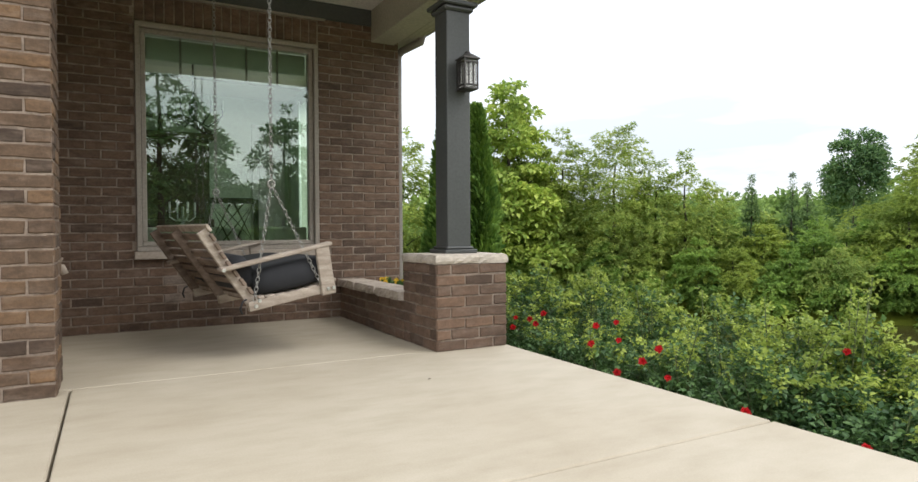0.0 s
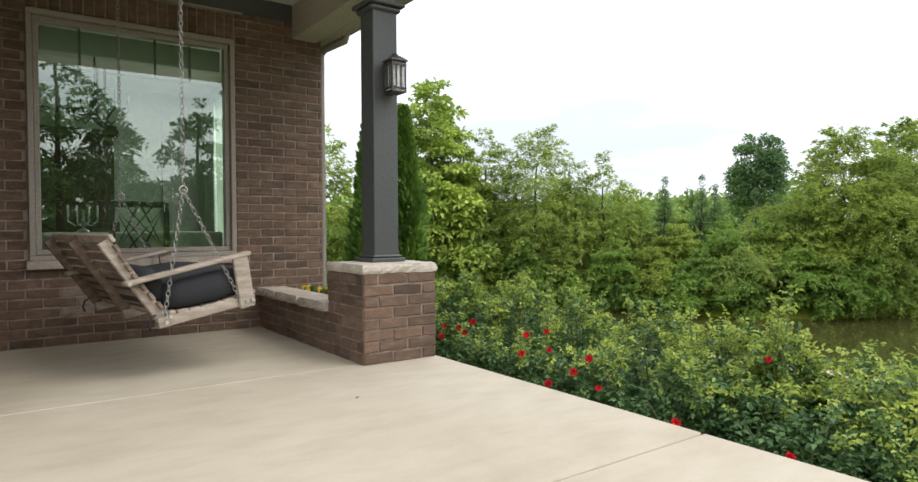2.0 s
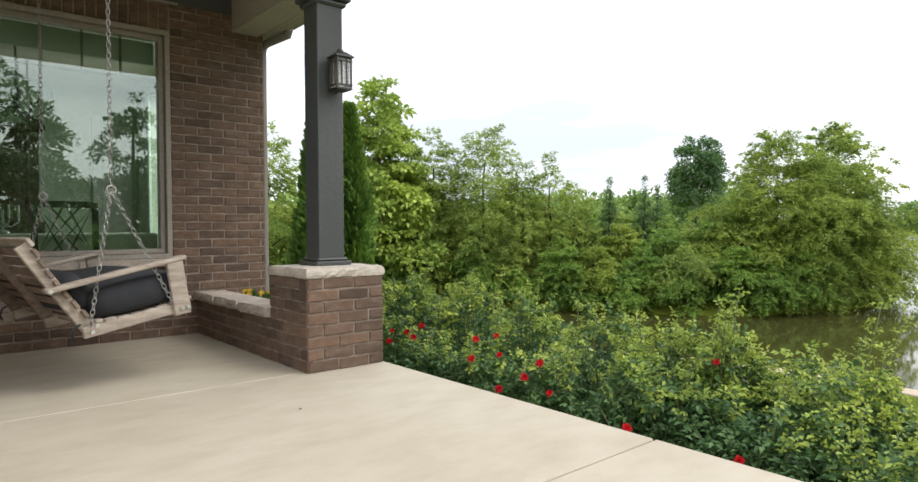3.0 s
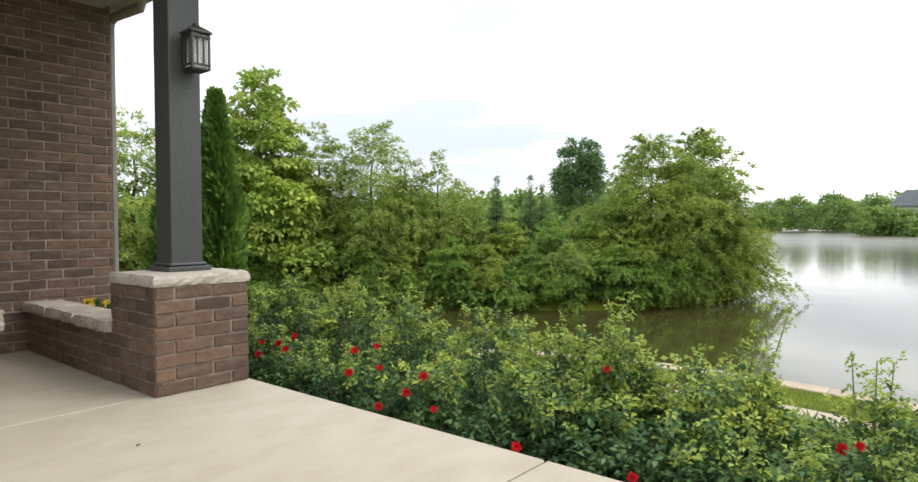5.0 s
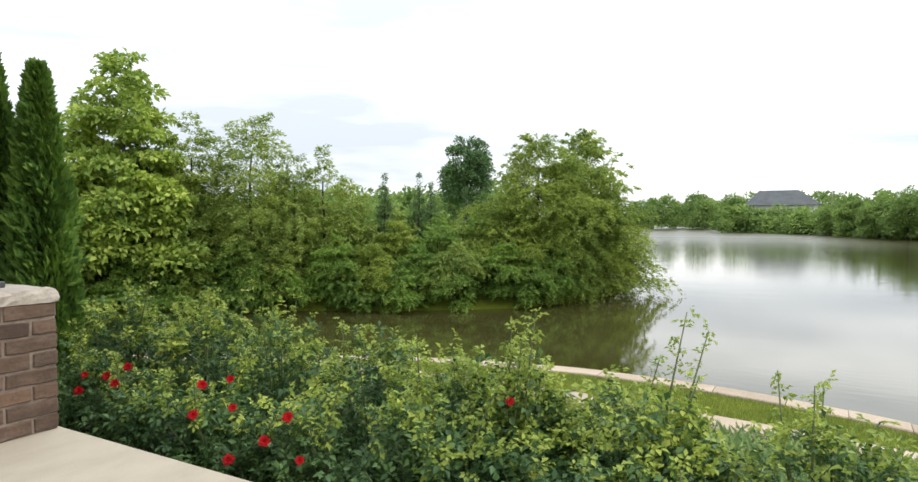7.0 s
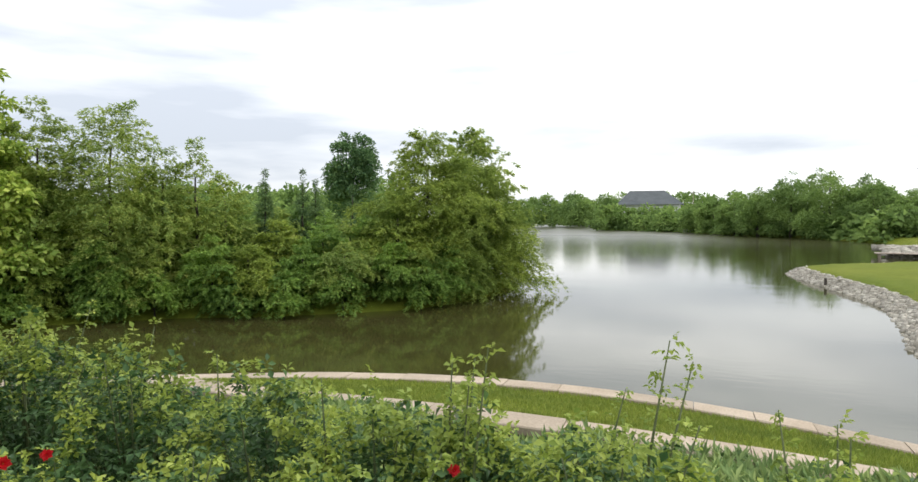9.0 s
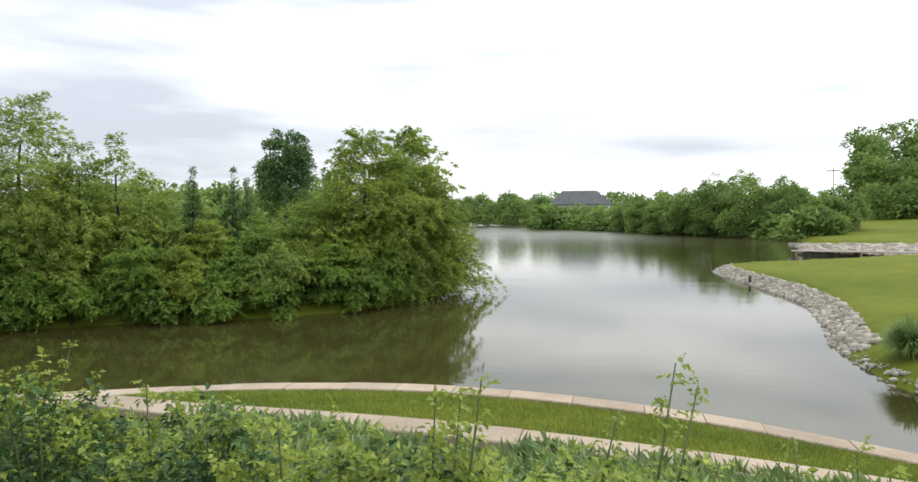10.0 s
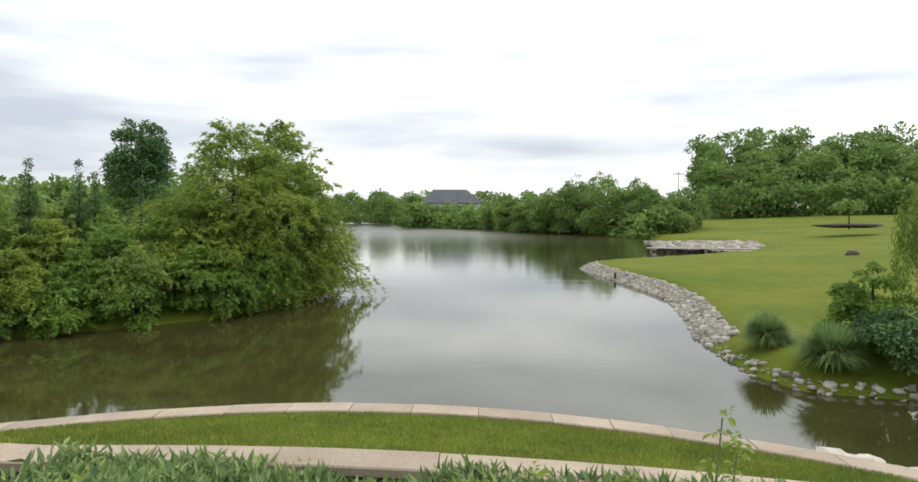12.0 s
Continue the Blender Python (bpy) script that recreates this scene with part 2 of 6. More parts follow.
def water_material():
    m, N, L, b = material("pond_water", 0.05)
    co = N.new("ShaderNodeNewGeometry").outputs["Position"]
    n1 = noise_node(N, L, co, 0.35, 3, 0.5, (2.2, 0.6, 1))
    n2 = noise_node(N, L, co, 2.2, 3, 0.5, (2.5, 0.7, 1))
    c = ramp(N, L, n1, ((0.3, (0.042, 0.041, 0.012)), (0.7, (0.055, 0.053, 0.018))))
    L.new(c, b.inputs["Base Color"])
    b.inputs["IOR"].default_value = 1.62
    h = blend(N, L, "MIX", 0.35, n1, n2)
    # the breeze roughens the open water, the near cove lies calm
    sep, far, mul = (N.new("ShaderNode" + k) for k in ("SeparateXYZ", "MapRange", "Math"))
    far.inputs[1].default_value, far.inputs[2].default_value = 14.0, 75.0
    far.inputs[3].default_value, far.inputs[4].default_value = 1.0, 6.0
    mul.operation = "MULTIPLY"
    L.new(co, sep.inputs[0])
    L.new(sep.outputs["X"], far.inputs[0])
    L.new(far.outputs[0], mul.inputs[1])
    L.new(h, mul.inputs[0])
    bump(N, L, b, mul.outputs[0], 0.05, 0.06)
    chop = N.new("ShaderNodeMapRange")
    chop.inputs[1].default_value, chop.inputs[2].default_value = 55.0, 125.0
    chop.inputs[3].default_value, chop.inputs[4].default_value = 0.04, 0.3
    L.new(sep.outputs["X"], chop.inputs[0])
    L.new(chop.outputs[0], b.inputs["Roughness"])
    return m


def grass_material():
    m, N, L, b = material("mown_grass", 0.9)
    b.inputs["Specular IOR Level"].default_value = 0.12
    co = N.new("ShaderNodeNewGeometry").outputs["Position"]
    big = noise_node(N, L, co, 0.12, 4, 0.6)
    mid = noise_node(N, L, co, 1.6, 5, 0.65)
    fine = noise_node(N, L, co, 45, 5, 0.7)
    c = ramp(N, L, big, ((0.32, (0.112, 0.152, 0.016)), (0.68, (0.178, 0.198, 0.027))))
    c = blend(N, L, "MULTIPLY", 1.0, c, ramp(N, L, mid, ((0.3, (0.8, 0.84, 0.8)), (0.7, (1.15, 1.12, 1.1)))))
    c = blend(N, L, "MULTIPLY", 1.0, c, ramp(N, L, fine, ((0.25, (0.6, 0.62, 0.6)), (0.75, (1.3, 1.28, 1.2)))))
    L.new(c, b.inputs["Base Color"])
    bump(N, L, b, fine, 0.8, 0.02)
    return m


def glass_material(name, ior, tint=(0.86, 0.93, 0.88)):
    m, N, L, b = material(name)
    tr, gl, fr, mix = (N.new("ShaderNode" + k) for k in ("BsdfTransparent", "BsdfGlossy", "Fresnel", "MixShader"))
    tr.inputs["Color"].default_value = (*tint, 1)
    gl.inputs["Roughness"].default_value = 0.0
    gl.inputs["Color"].default_value = (0.93, 1.0, 0.97, 1)
    fr.inputs["IOR"].default_value = ior
    L.new(fr.outputs[0], mix.inputs[0])
    L.new(tr.outputs[0], mix.inputs[1])
    L.new(gl.outputs[0], mix.inputs[2])
    L.new(mix.outputs[0], N["Material Output"].inputs["Surface"])
    return m


M_CONCRETE = concrete_material()
M_WATER = water_material()
M_GRASS = grass_material()
M_GLASS = glass_material("window_glass", 2.15)
M_LAMPGLASS = material("seeded_lamp_glass", 0.25)[0]
lamp_b = M_LAMPGLASS.node_tree.nodes["Principled BSDF"]
lamp_b.inputs["Base Color"].default_value = (0.9, 0.9, 0.86, 1)
lamp_b.inputs["Transmission Weight"].default_value = 0.75
lamp_b.inputs["Alpha"].default_value = 0.7
M_ROOMWALL = surface("sage_room_paint", (0.56, 0.64, 0.51), (0.62, 0.70, 0.57), 1.0, 30, 0.8, 0.03, 0.001)
M_WOODDARK = surface("dark_mahogany", (0.03, 0.014, 0.008), (0.06, 0.028, 0.016), 3, 30, 0.4, 0.1, 0.002, stretch=(1, 1, 4))
M_CLOTH = surface("sage_tablecloth", (0.7, 0.75, 0.6), (0.78, 0.82, 0.68), 3, 200, 0.9, 0.1, 0.001)
M_CURTAIN = surface("sheer_curtain", (0.45, 0.52, 0.45), (0.55, 0.62, 0.55), 3, 100, 0.9, 0.1, 0.001)
M_ROOMFLOOR = surface("room_carpet", (0.12, 0.1, 0.08), (0.17, 0.14, 0.11), 3, 100, 0.95, 0.2)
M_SILVER = surface("silver", (0.5, 0.5, 0.5), (0.7, 0.7, 0.7), 20, 100, 0.25, 0.05, 0.001, 0.9)

# ---- building blocks ----


def mesh_object(name, bm, mat, parent=None, label=""):
    me = bpy.data.meshes.new(name)
    bm.to_mesh(me)
    bm.free()
    me.materials.append(mat)
    ob = new(name, me)
    if parent is not None:
        ob.parent = parent
    if label:
        ob["label"] = label
    return ob


def part(name, bm, mat, parent, label=""):
    return mesh_object(name, bm, mat, parent, label)


def empty(name, at=(0, 0, 0), **tags):
    ob = new(name)
    ob.location = at
    ob.empty_display_size = 0.1
    return tagged(ob, **tags)


def add_box(bm, lo, hi, m=None, bevel=0.0, segments=1):
    """A box between two corners, turned by m."""
    size = Vector(hi) - Vector(lo)
    mid = (Vector(hi) + Vector(lo)) / 2
    t = Matrix.Translation(mid) @ Matrix.Diagonal((*size, 1))
    made = bmesh.ops.create_cube(bm, size=1, matrix=(m @ t) if m else t)
    if bevel:
        vs = set(made["verts"])
        es = [e for e in bm.edges if e.verts[0] in vs and e.verts[1] in vs]
        bmesh.ops.bevel(bm, geom=es, offset=bevel, segments=segments, affect="EDGES", profile=0.5)
    return bm


def box(lo, hi, m=None, bevel=0.0, segments=1):
    return add_box(bmesh.new(), lo, hi, m, bevel, segments)


def tube(points, radii, sides=8, bm=None, close=True):
    """A tapered round bar along the points."""
    bm = bm or bmesh.new()
    rings, prev = [], None
    pts = [Vector(p) for p in points]
    for k, p in enumerate(pts):
        d = (pts[min(k + 1, len(pts) - 1)] - pts[max(k - 1, 0)]).normalized()
        a = prev if prev is not None else Vector((0.3, 0.9, 0.2))
        a = (a - d * a.dot(d))
        if a.length < 1e-4:
            a = d.orthogonal()
        a.normalize()
        prev = a
        b = d.cross(a)
        r = radii[k] if not isinstance(radii, (int, float)) else radii
        rings.append([bm.verts.new(p + (a * math.cos(2 * math.pi * j / sides) + b * math.sin(2 * math.pi * j / sides)) * r) for j in range(sides)])
    for r0, r1 in zip(rings, rings[1:]):
        for j in range(sides):
            f = bm.faces.new((r0[j], r0[(j + 1) % sides], r1[(j + 1) % sides], r1[j]))
            f.smooth = True
    if close and len(rings) > 1:
        bm.faces.new(list(reversed(rings[0])))
        bm.faces.new(rings[-1])
    return bm


def prism(profile, axis_from, axis_to, bm=None):
    """A profile of (u, v) pairs given as world points at both ends."""
    bm = bm or bmesh.new()
    a = [bm.verts.new(Vector(p) + Vector(axis_from)) for p in profile]
    b = [bm.verts.new(Vector(p) + Vector(axis_to)) for p in profile]
    n = len(a)
    for k in range(n):
        bm.faces.new((a[k], a[(k + 1) % n], b[(k + 1) % n], b[k]))
    bm.faces.new(list(reversed(a)))
    bm.faces.new(b)
    bmesh.ops.recalc_face_normals(bm, faces=bm.faces)
    return bm


def raw_mesh(name, verts, faces, mat, parent=None, smooth=False):
    """A mesh from arrays; all faces have the same number of corners."""
    me = bpy.data.meshes.new(name)
    n, k = faces.shape
    me.vertices.add(len(verts))
    me.vertices.foreach_set("co", np.ascontiguousarray(verts, dtype=np.float32).ravel())
    me.loops.add(n * k)
    me.loops.foreach_set("vertex_index", np.ascontiguousarray(faces, dtype=np.int32).ravel())
    me.polygons.add(n)
    me.polygons.foreach_set("loop_start", np.arange(0, n * k, k, dtype=np.int32))
    if smooth:
        me.polygons.foreach_set("use_smooth", np.ones(n, dtype=bool))
    me.update(calc_edges=True)
    me.materials.append(mat)
    ob = new(name, me)
    if parent is not None:
        ob.parent = parent
    return ob


def unit(v):
    return v / np.maximum(np.linalg.norm(v, axis=1, keepdims=True), 1e-6)


def leaf_arrays(at, along, up, length, width, fold=0.25):
    """Folded leaves: four corners and two faces each."""
    along = unit(along)
    side = unit(np.cross(along, up))
    nrm = np.cross(side, along)
    L, W = length[:, None], width[:, None]
    base = at
    tip = at + along * L - nrm * L * 0.12
    mid = at + along * L * 0.48
    a = mid + side * W / 2 + nrm * W * fold
    b = mid - side * W / 2 + nrm * W * fold
    n = len(at)
    verts = np.stack((base, a, tip, b), axis=1).reshape(-1, 3)
    k = np.arange(n)[:, None] * 4
    faces = np.concatenate((k + np.array([[0, 1, 2]]), k + np.array([[0, 2, 3]])), axis=0)
    return verts, faces


def foliage(name, at, along, up, length, width, mat, parent=None, fold=0.25):
    v, f = leaf_arrays(at, along, up, length, width, fold)
    return raw_mesh(name, v, f, mat, parent)


def rand_dirs(rng, n):
    return unit(rng.normal(size=(n, 3)))


def clump_leaves(rng, centres, radii, n, droop=0.3, squash=0.7):
    """Leaves near the outside of many clumps: places and directions."""
    pick = rng.choice(len(centres), size=n, p=radii ** 2 / np.sum(radii ** 2))
    d = rand_dirs(rng, n)
    d[:, 2] = np.where(d[:, 2] < -0.3, -d[:, 2], d[:, 2])
    r = radii[pick] * (0.45 + 0.6 * rng.random(n) ** 0.6)
    off = d * r[:, None]
    off[:, 2] *= squash
    at = centres[pick] + off
    along = d + rng.normal(size=(n, 3)) * 0.55
    along[:, 2] -= droop
    up = rng.normal(size=(n, 3)) * 0.5 + np.array([0, 0, 1.0]) + d * 0.4
    return at, along, up

# ---- ground, water ----
WATER_Z = -2.15
WALL_Y = 1.88          # face of the window wall
EDGE_X = 0.53          # lake edge of the porch slab


def coping_x(y):
    """Lake edge of the shore wall."""
    y = np.asarray(y, dtype=float)
    bulge = 7.0 - np.where(y > -0.5, 0.068, 0.072) * (y + 0.5) ** 2
    straight = 6.12 - 0.48 * (y - 3.1)
    return np.maximum(np.where(y > 3.1, straight, bulge), 3.6 - 0.05 * (y - 8))


def joining(y):
    """0 along the garden wall, 1 where it has run into the shore wall."""
    u = np.clip((np.asarray(y, dtype=float) - 1.4) / 3.2, 0, 1)
    return u * u * (3 - 2 * u)


def lower_x(y):
    """Lake edge of the garden wall, which runs into the shore wall beside the house."""
    y = np.asarray(y, dtype=float)
    arc = 4.98 + 0.01 * y - 0.03 * np.minimum(y, 3) ** 2
    return arc + (coping_x(y) - 0.22 - arc) * joining(y)


def inner_z(y):
    """Top of the garden wall."""
    return -0.80 - 0.25 * joining(y)


def bed_z(x):
    """The planting bed falls away from the porch."""
    return -0.5 - 0.55 * np.clip((x - 0.9) / 3.9, 0, 1)


def strip_z(x, y):
    """The strip of grass slopes from the garden wall to the shore wall."""
    a, b = lower_x(y), coping_x(y) - 0.29
    u = np.clip((x - a) / np.maximum(b - a, 0.05), 0, 1)
    return (inner_z(y) - 0.035) * (1 - u) - 1.09 * u


near_shore = [(float(coping_x(y)) - 0.12, y) for y in np.arange(-5.2, 14.1, 0.5)]
left_bank = [(2.6, 22), (5.5, 19.4), (8, 18), (10.5, 16.6), (12.6, 15.2), (13.9, 13.9), (15.2, 12.2), (16.3, 9.9), (17.5, 8.2), (19.2, 6.3), (22, 5.2), (25, 4.7),
             (27.6, 4.8), (30, 6.5), (45, 12), (90, 24), (160, 40), (365, 76)]
far_bank = [(350, 46), (240, 30), (175, 21), (162, 17), (150, 6), (137, -2.9), (118, -9.2), (104, -17.7), (86, -23.5), (72, -26), (60, -25.5), (54, -24)]
lawn_shore = [(45, -15.5), (40, -9), (38.2, -7.4), (35, -7.5), (32, -7.9), (28, -8.4), (25, -8.6), (22, -8.3), (19.7, -7.9), (16.5, -7.2), (14.2, -7.0),
              (12.7, -7.0), (11.6, -7.5), (11.3, -8.6), (11.0, -10), (10.6, -14), (8.5, -14.5), (7.0, -11), (6.0, -7.5), (5.3, -6.2)]
LAKE = np.array(near_shore + left_bank + far_bank + lawn_shore)


def shore_distance(x, y):
    """Metres to the shore line: positive on land, negative over water."""
    p = np.stack((x, y), axis=1)
    best = np.full(len(p), 1e9)
    inside = np.zeros(len(p), dtype=bool)
    for a, b in zip(LAKE, np.roll(LAKE, -1, axis=0)):
        ab = b - a
        t = np.clip(((p - a) @ ab) / (ab @ ab), 0, 1)
        best = np.minimum(best, np.linalg.norm(p - (a + t[:, None] * ab), axis=1))
        if a[1] != b[1]:
            cross = (a[1] > p[:, 1]) != (b[1] > p[:, 1])
            inside ^= cross & (p[:, 0] < (b[0] - a[0]) * (p[:, 1] - a[1]) / (b[1] - a[1]) + a[0])
    return np.where(inside, -best, best)


def ground_height(x, y):
    d = shore_distance(x, y)
    rise = np.minimum(np.maximum(d, 0) * 0.55, 0.5) + 0.045 * np.maximum(d - 1.0, 0)
    far = np.clip((x - 50) / 120, 0, 1) * np.clip((-10 - y) / 40, 0, 1) * 1.2
    z = WATER_Z + np.minimum(rise, 2.4 + 0.004 * d) + far - np.clip(-d, 0, 2) * 0.6
    # the house's own side: terrace and planting bed
    home = (x < coping_x(y)) & (y > -5.4) & (y < 14) & (x > -20)
    terrace = np.where(x > lower_x(y) - 0.12, strip_z(x, y), np.where(x > lower_x(y) - 0.3, bed_z(x) - 0.3, bed_z(x)))
    z = np.where(home & (d > 0.0), terrace, z)
    house = (x < EDGE_X + 0.2) & (y < 14)
    return np.where(house, -0.5, z)


def ground_sheet():
    def axis(fine_lo, fine_hi, step, mids, ends):
        out = list(np.arange(fine_lo, fine_hi, step))
        for hi, s in mids:
            out += list(np.arange(out[-1] + s, hi, s))
        return out + ends
    xs = [-1500, -500, -150, -60, -30, -12, -6, -3] + axis(-1, 8.2, 0.16, ((48, 0.6), (180, 4)), [240, 330, 450, 600, 900, 1500, 2400])
    neg = [-v for v in axis(6, 12, 0.3, ((30, 0.9), (120, 4)), [160, 230, 330, 500, 900, 1800])][::-1]
    ys = neg + axis(-5.9, 8, 0.16, ((30, 0.7), (120, 5)), [160, 230, 330, 500, 900, 1800])
    X, Y = np.meshgrid(np.array(xs), np.array(sorted(ys)))
    z = ground_height(X.ravel(), Y.ravel())
    n, m = X.shape
    rng = np.random.default_rng(3)
    z = z + rng.normal(size=z.shape) * 0.008
    k = np.arange(n * m).reshape(n, m)
    f = np.stack((k[:-1, :-1], k[:-1, 1:], k[1:, 1:], k[1:, :-1]), axis=-1).reshape(-1, 4)
    ob = raw_mesh("ground", np.stack((X.ravel(), Y.ravel(), z), axis=1), f, M_GRASS, smooth=True)
    return tagged(ob, "mown green lawn sloping to the pond", "ground", kind="structure")


ground_sheet()
bm = bmesh.new()
bmesh.ops.create_grid(bm, x_segments=2, y_segments=2, size=1, matrix=pose(400, 0, WATER_Z) @ Matrix.Diagonal((398, 300, 1, 1)))
tagged(mesh_object("water", bm, M_WATER), "calm olive-brown pond water mirroring trees and clouds", "water", kind="structure")

# planting bed beside the porch
rng = np.random.default_rng(11)
bx, by = np.meshgrid(np.linspace(EDGE_X + 0.02, 5.3, 50), np.linspace(-5.4, 3.2, 80))
bz = ground_height(bx.ravel(), by.ravel()) + 0.02 + rng.random(bx.size) * 0.02
keep_x = np.minimum(bx.ravel(), lower_x(by.ravel()) - 0.3)
bz = np.minimum(bz, bed_z(keep_x) + 0.05)
k = np.arange(bx.size).reshape(bx.shape)
bf = np.stack((k[:-1, :-1], k[:-1, 1:], k[1:, 1:], k[1:, :-1]), axis=-1).reshape(-1, 4)
tagged(raw_mesh("planting_bed", np.stack((keep_x, by.ravel(), bz), axis=1), bf, M_MULCH, smooth=True),
       "dark mulch of the planting bed under the roses", "planting bed", kind="structure")

# ---- porch floor ----
porch = empty("floor", (0, 0, 0), label="pale tan broomed concrete porch slab with saw-cut joints", category="floor", kind="structure")


def slab(x0, x1, y0, y1, far=0.005):
    part("slab_panel", box((x0 + 0.005, y0 + 0.005, -0.18), (x1 - 0.005, y1 - far, 0), bevel=0.006), M_CONCRETE, porch)


for x0, x1 in ((-6.0, -1.93), (-1.93, EDGE_X)):
    for y0, y1 in ((-8.5, -5.2), (-5.2, -1.90), (-1.90, 0.06)):
        slab(x0, x1, y0, y1, 0.002 if y1 == 0.06 else 0.005)
slab(-2.3, 0.5, 0.0555, 2.0)
part("slab_footing", box((-6, -8.5, -0.9), (EDGE_X - 0.03, 2.0, -0.165)), M_CONCRETE, porch)

# ---- brickwork ----
BRICK_L, BRICK_H, COURSE, PITCH = 0.194, 0.058, 0.0677, 0.2032
brick_meshes = {}


def brick_mesh(length, height, mat, kind=0):
    """A chamfered brick that faces -y, centred on its face."""
    key = (round(length * 250), round(height * 250), mat.name, kind)
    if key not in brick_meshes:
        bm = bmesh.new()
        l, h, c, d = length / 2, height / 2, 0.004, 0.03
        rg = random.Random(kind * 7 + 3)
        # the outline wavers a little, as on tumbled bricks
        rim = [(-1, -1), (-0.35, -1), (0.3, -1), (1, -1), (1, 1), (0.4, 1), (-0.3, 1), (-1, 1)]
        rim = [(u * l + rg.uniform(-0.0028, 0.0028), v * h + rg.uniform(-0.0032, 0.0032), rg.uniform(-0.0012, 0.0012)) for u, v in rim]
        rings = []
        for y, q in ((d, 0), (0.003, 0), (-0.002, c)):
            rings.append([bm.verts.new((u - math.copysign(q, u), y + w, v - math.copysign(q, v))) for u, v, w in rim])
        for a, b in zip(rings, rings[1:]):
            for k in range(8):
                bm.faces.new((a[k], a[(k + 1) % 8], b[(k + 1) % 8], b[k]))
        bm.faces.new(rings[-1])
        me = bpy.data.meshes.new("brick")
        bm.to_mesh(me)
        bm.free()
        me.materials.append(mat)
        brick_meshes[key] = me
    return brick_meshes[key]


wobble = random.Random(5)


def lay(parent, me, m):
    ob = new("brick", me)
    ob.parent = parent
    ob.matrix_basis = m @ pose(0, wobble.uniform(-0.0016, 0.0016), 0, 0, wobble.uniform(-0.35, 0.35), wobble.uniform(-0.4, 0.4))
    return ob


def lay_face(parent, origin, turn, length, courses, z0=0.0, mat=None, shift=0, holes=()):
    """Running bond on a face that starts at origin and runs along its own +x. holes: (u0, u1, z0, z1)."""
    mat = mat or M_BRICK
    base = Matrix.Translation(origin) @ pose(0, 0, 0, 0, 0, turn)
    for c in range(courses):
        z = z0 + c * COURSE + COURSE / 2
        cuts = [0.0]
        u = PITCH / 2 if (c + shift) % 2 else PITCH
        while u < length - 0.03:
            cuts.append(u)
            u += PITCH
        cuts.append(length)
        for a, b in zip(cuts, cuts[1:]):
            spans = [(a, b)]
            for h0, h1, hz0, hz1 in holes:
                if hz0 < z < hz1:
                    nxt = []
                    for s, e in spans:
                        if e <= h0 or s >= h1:
                            nxt.append((s, e))
                        else:
                            if s < h0:
                                nxt.append((s, h0))
                            if e > h1:
                                nxt.append((h1, e))
                    spans = nxt
            for s, e in spans:
                if e - s > 0.035:
                    lay(parent, brick_mesh(e - s - 0.010, BRICK_H, mat, wobble.randrange(6)), base @ Matrix.Translation(((s + e) / 2, 0, z)))


# window wall: backing with a real opening
WX0, WX1, WZ0, WZ1 = -1.58, -0.185, 0.60, 2.33
WALL_X0, WALL_X1, WALL_TOP = -2.3, 0.565, 2.74
wall_n = empty("wall_north", (0, 0, 0), label="brown running-bond brick wall with a soldier course over its window", category="wall", kind="structure")
bm = bmesh.new()
Y0, Y1 = WALL_Y + 0.004, WALL_Y + 0.28
add_box(bm, (WALL_X0, Y0, -0.3), (WX0, Y1, WALL_TOP))
add_box(bm, (WX1, Y0, -0.3), (WALL_X1 - 0.004, Y1, WALL_TOP))
add_box(bm, (WX0, Y0, -0.3), (WX1, Y1, WZ0))
add_box(bm, (WX0, Y0, WZ1), (WX1, Y1, WALL_TOP))
part("mortar", bm, M_MORTAR, wall_n)

# main house wall that ends beside the porch bay
wall_w = empty("wall_west", (0, 0, 0), label="tan and brown brick house wall corner beside the porch bay", category="wall", kind="structure")
part("mortar", box((-6.0, -0.076, -0.3), (-1.979, 0.3, WALL_TOP)), M_MORTAR, wall_w)
part("return_wall", box((-2.5, 0.3, -0.3), (-2.12, WALL_Y, WALL_TOP)), M_MORTAR, wall_w)

# ---- pier with column ----
PIER, PIER_H = 0.51, 8 * COURSE
pier = empty("brick_pier", (0, 0, 0), label="square brown brick pier with a rock-faced limestone cap", category="pier")
part("mortar", box((0.006, 0.006, -0.3), (PIER - 0.006, PIER - 0.006, PIER_H - 0.002)), M_MORTAR, pier)


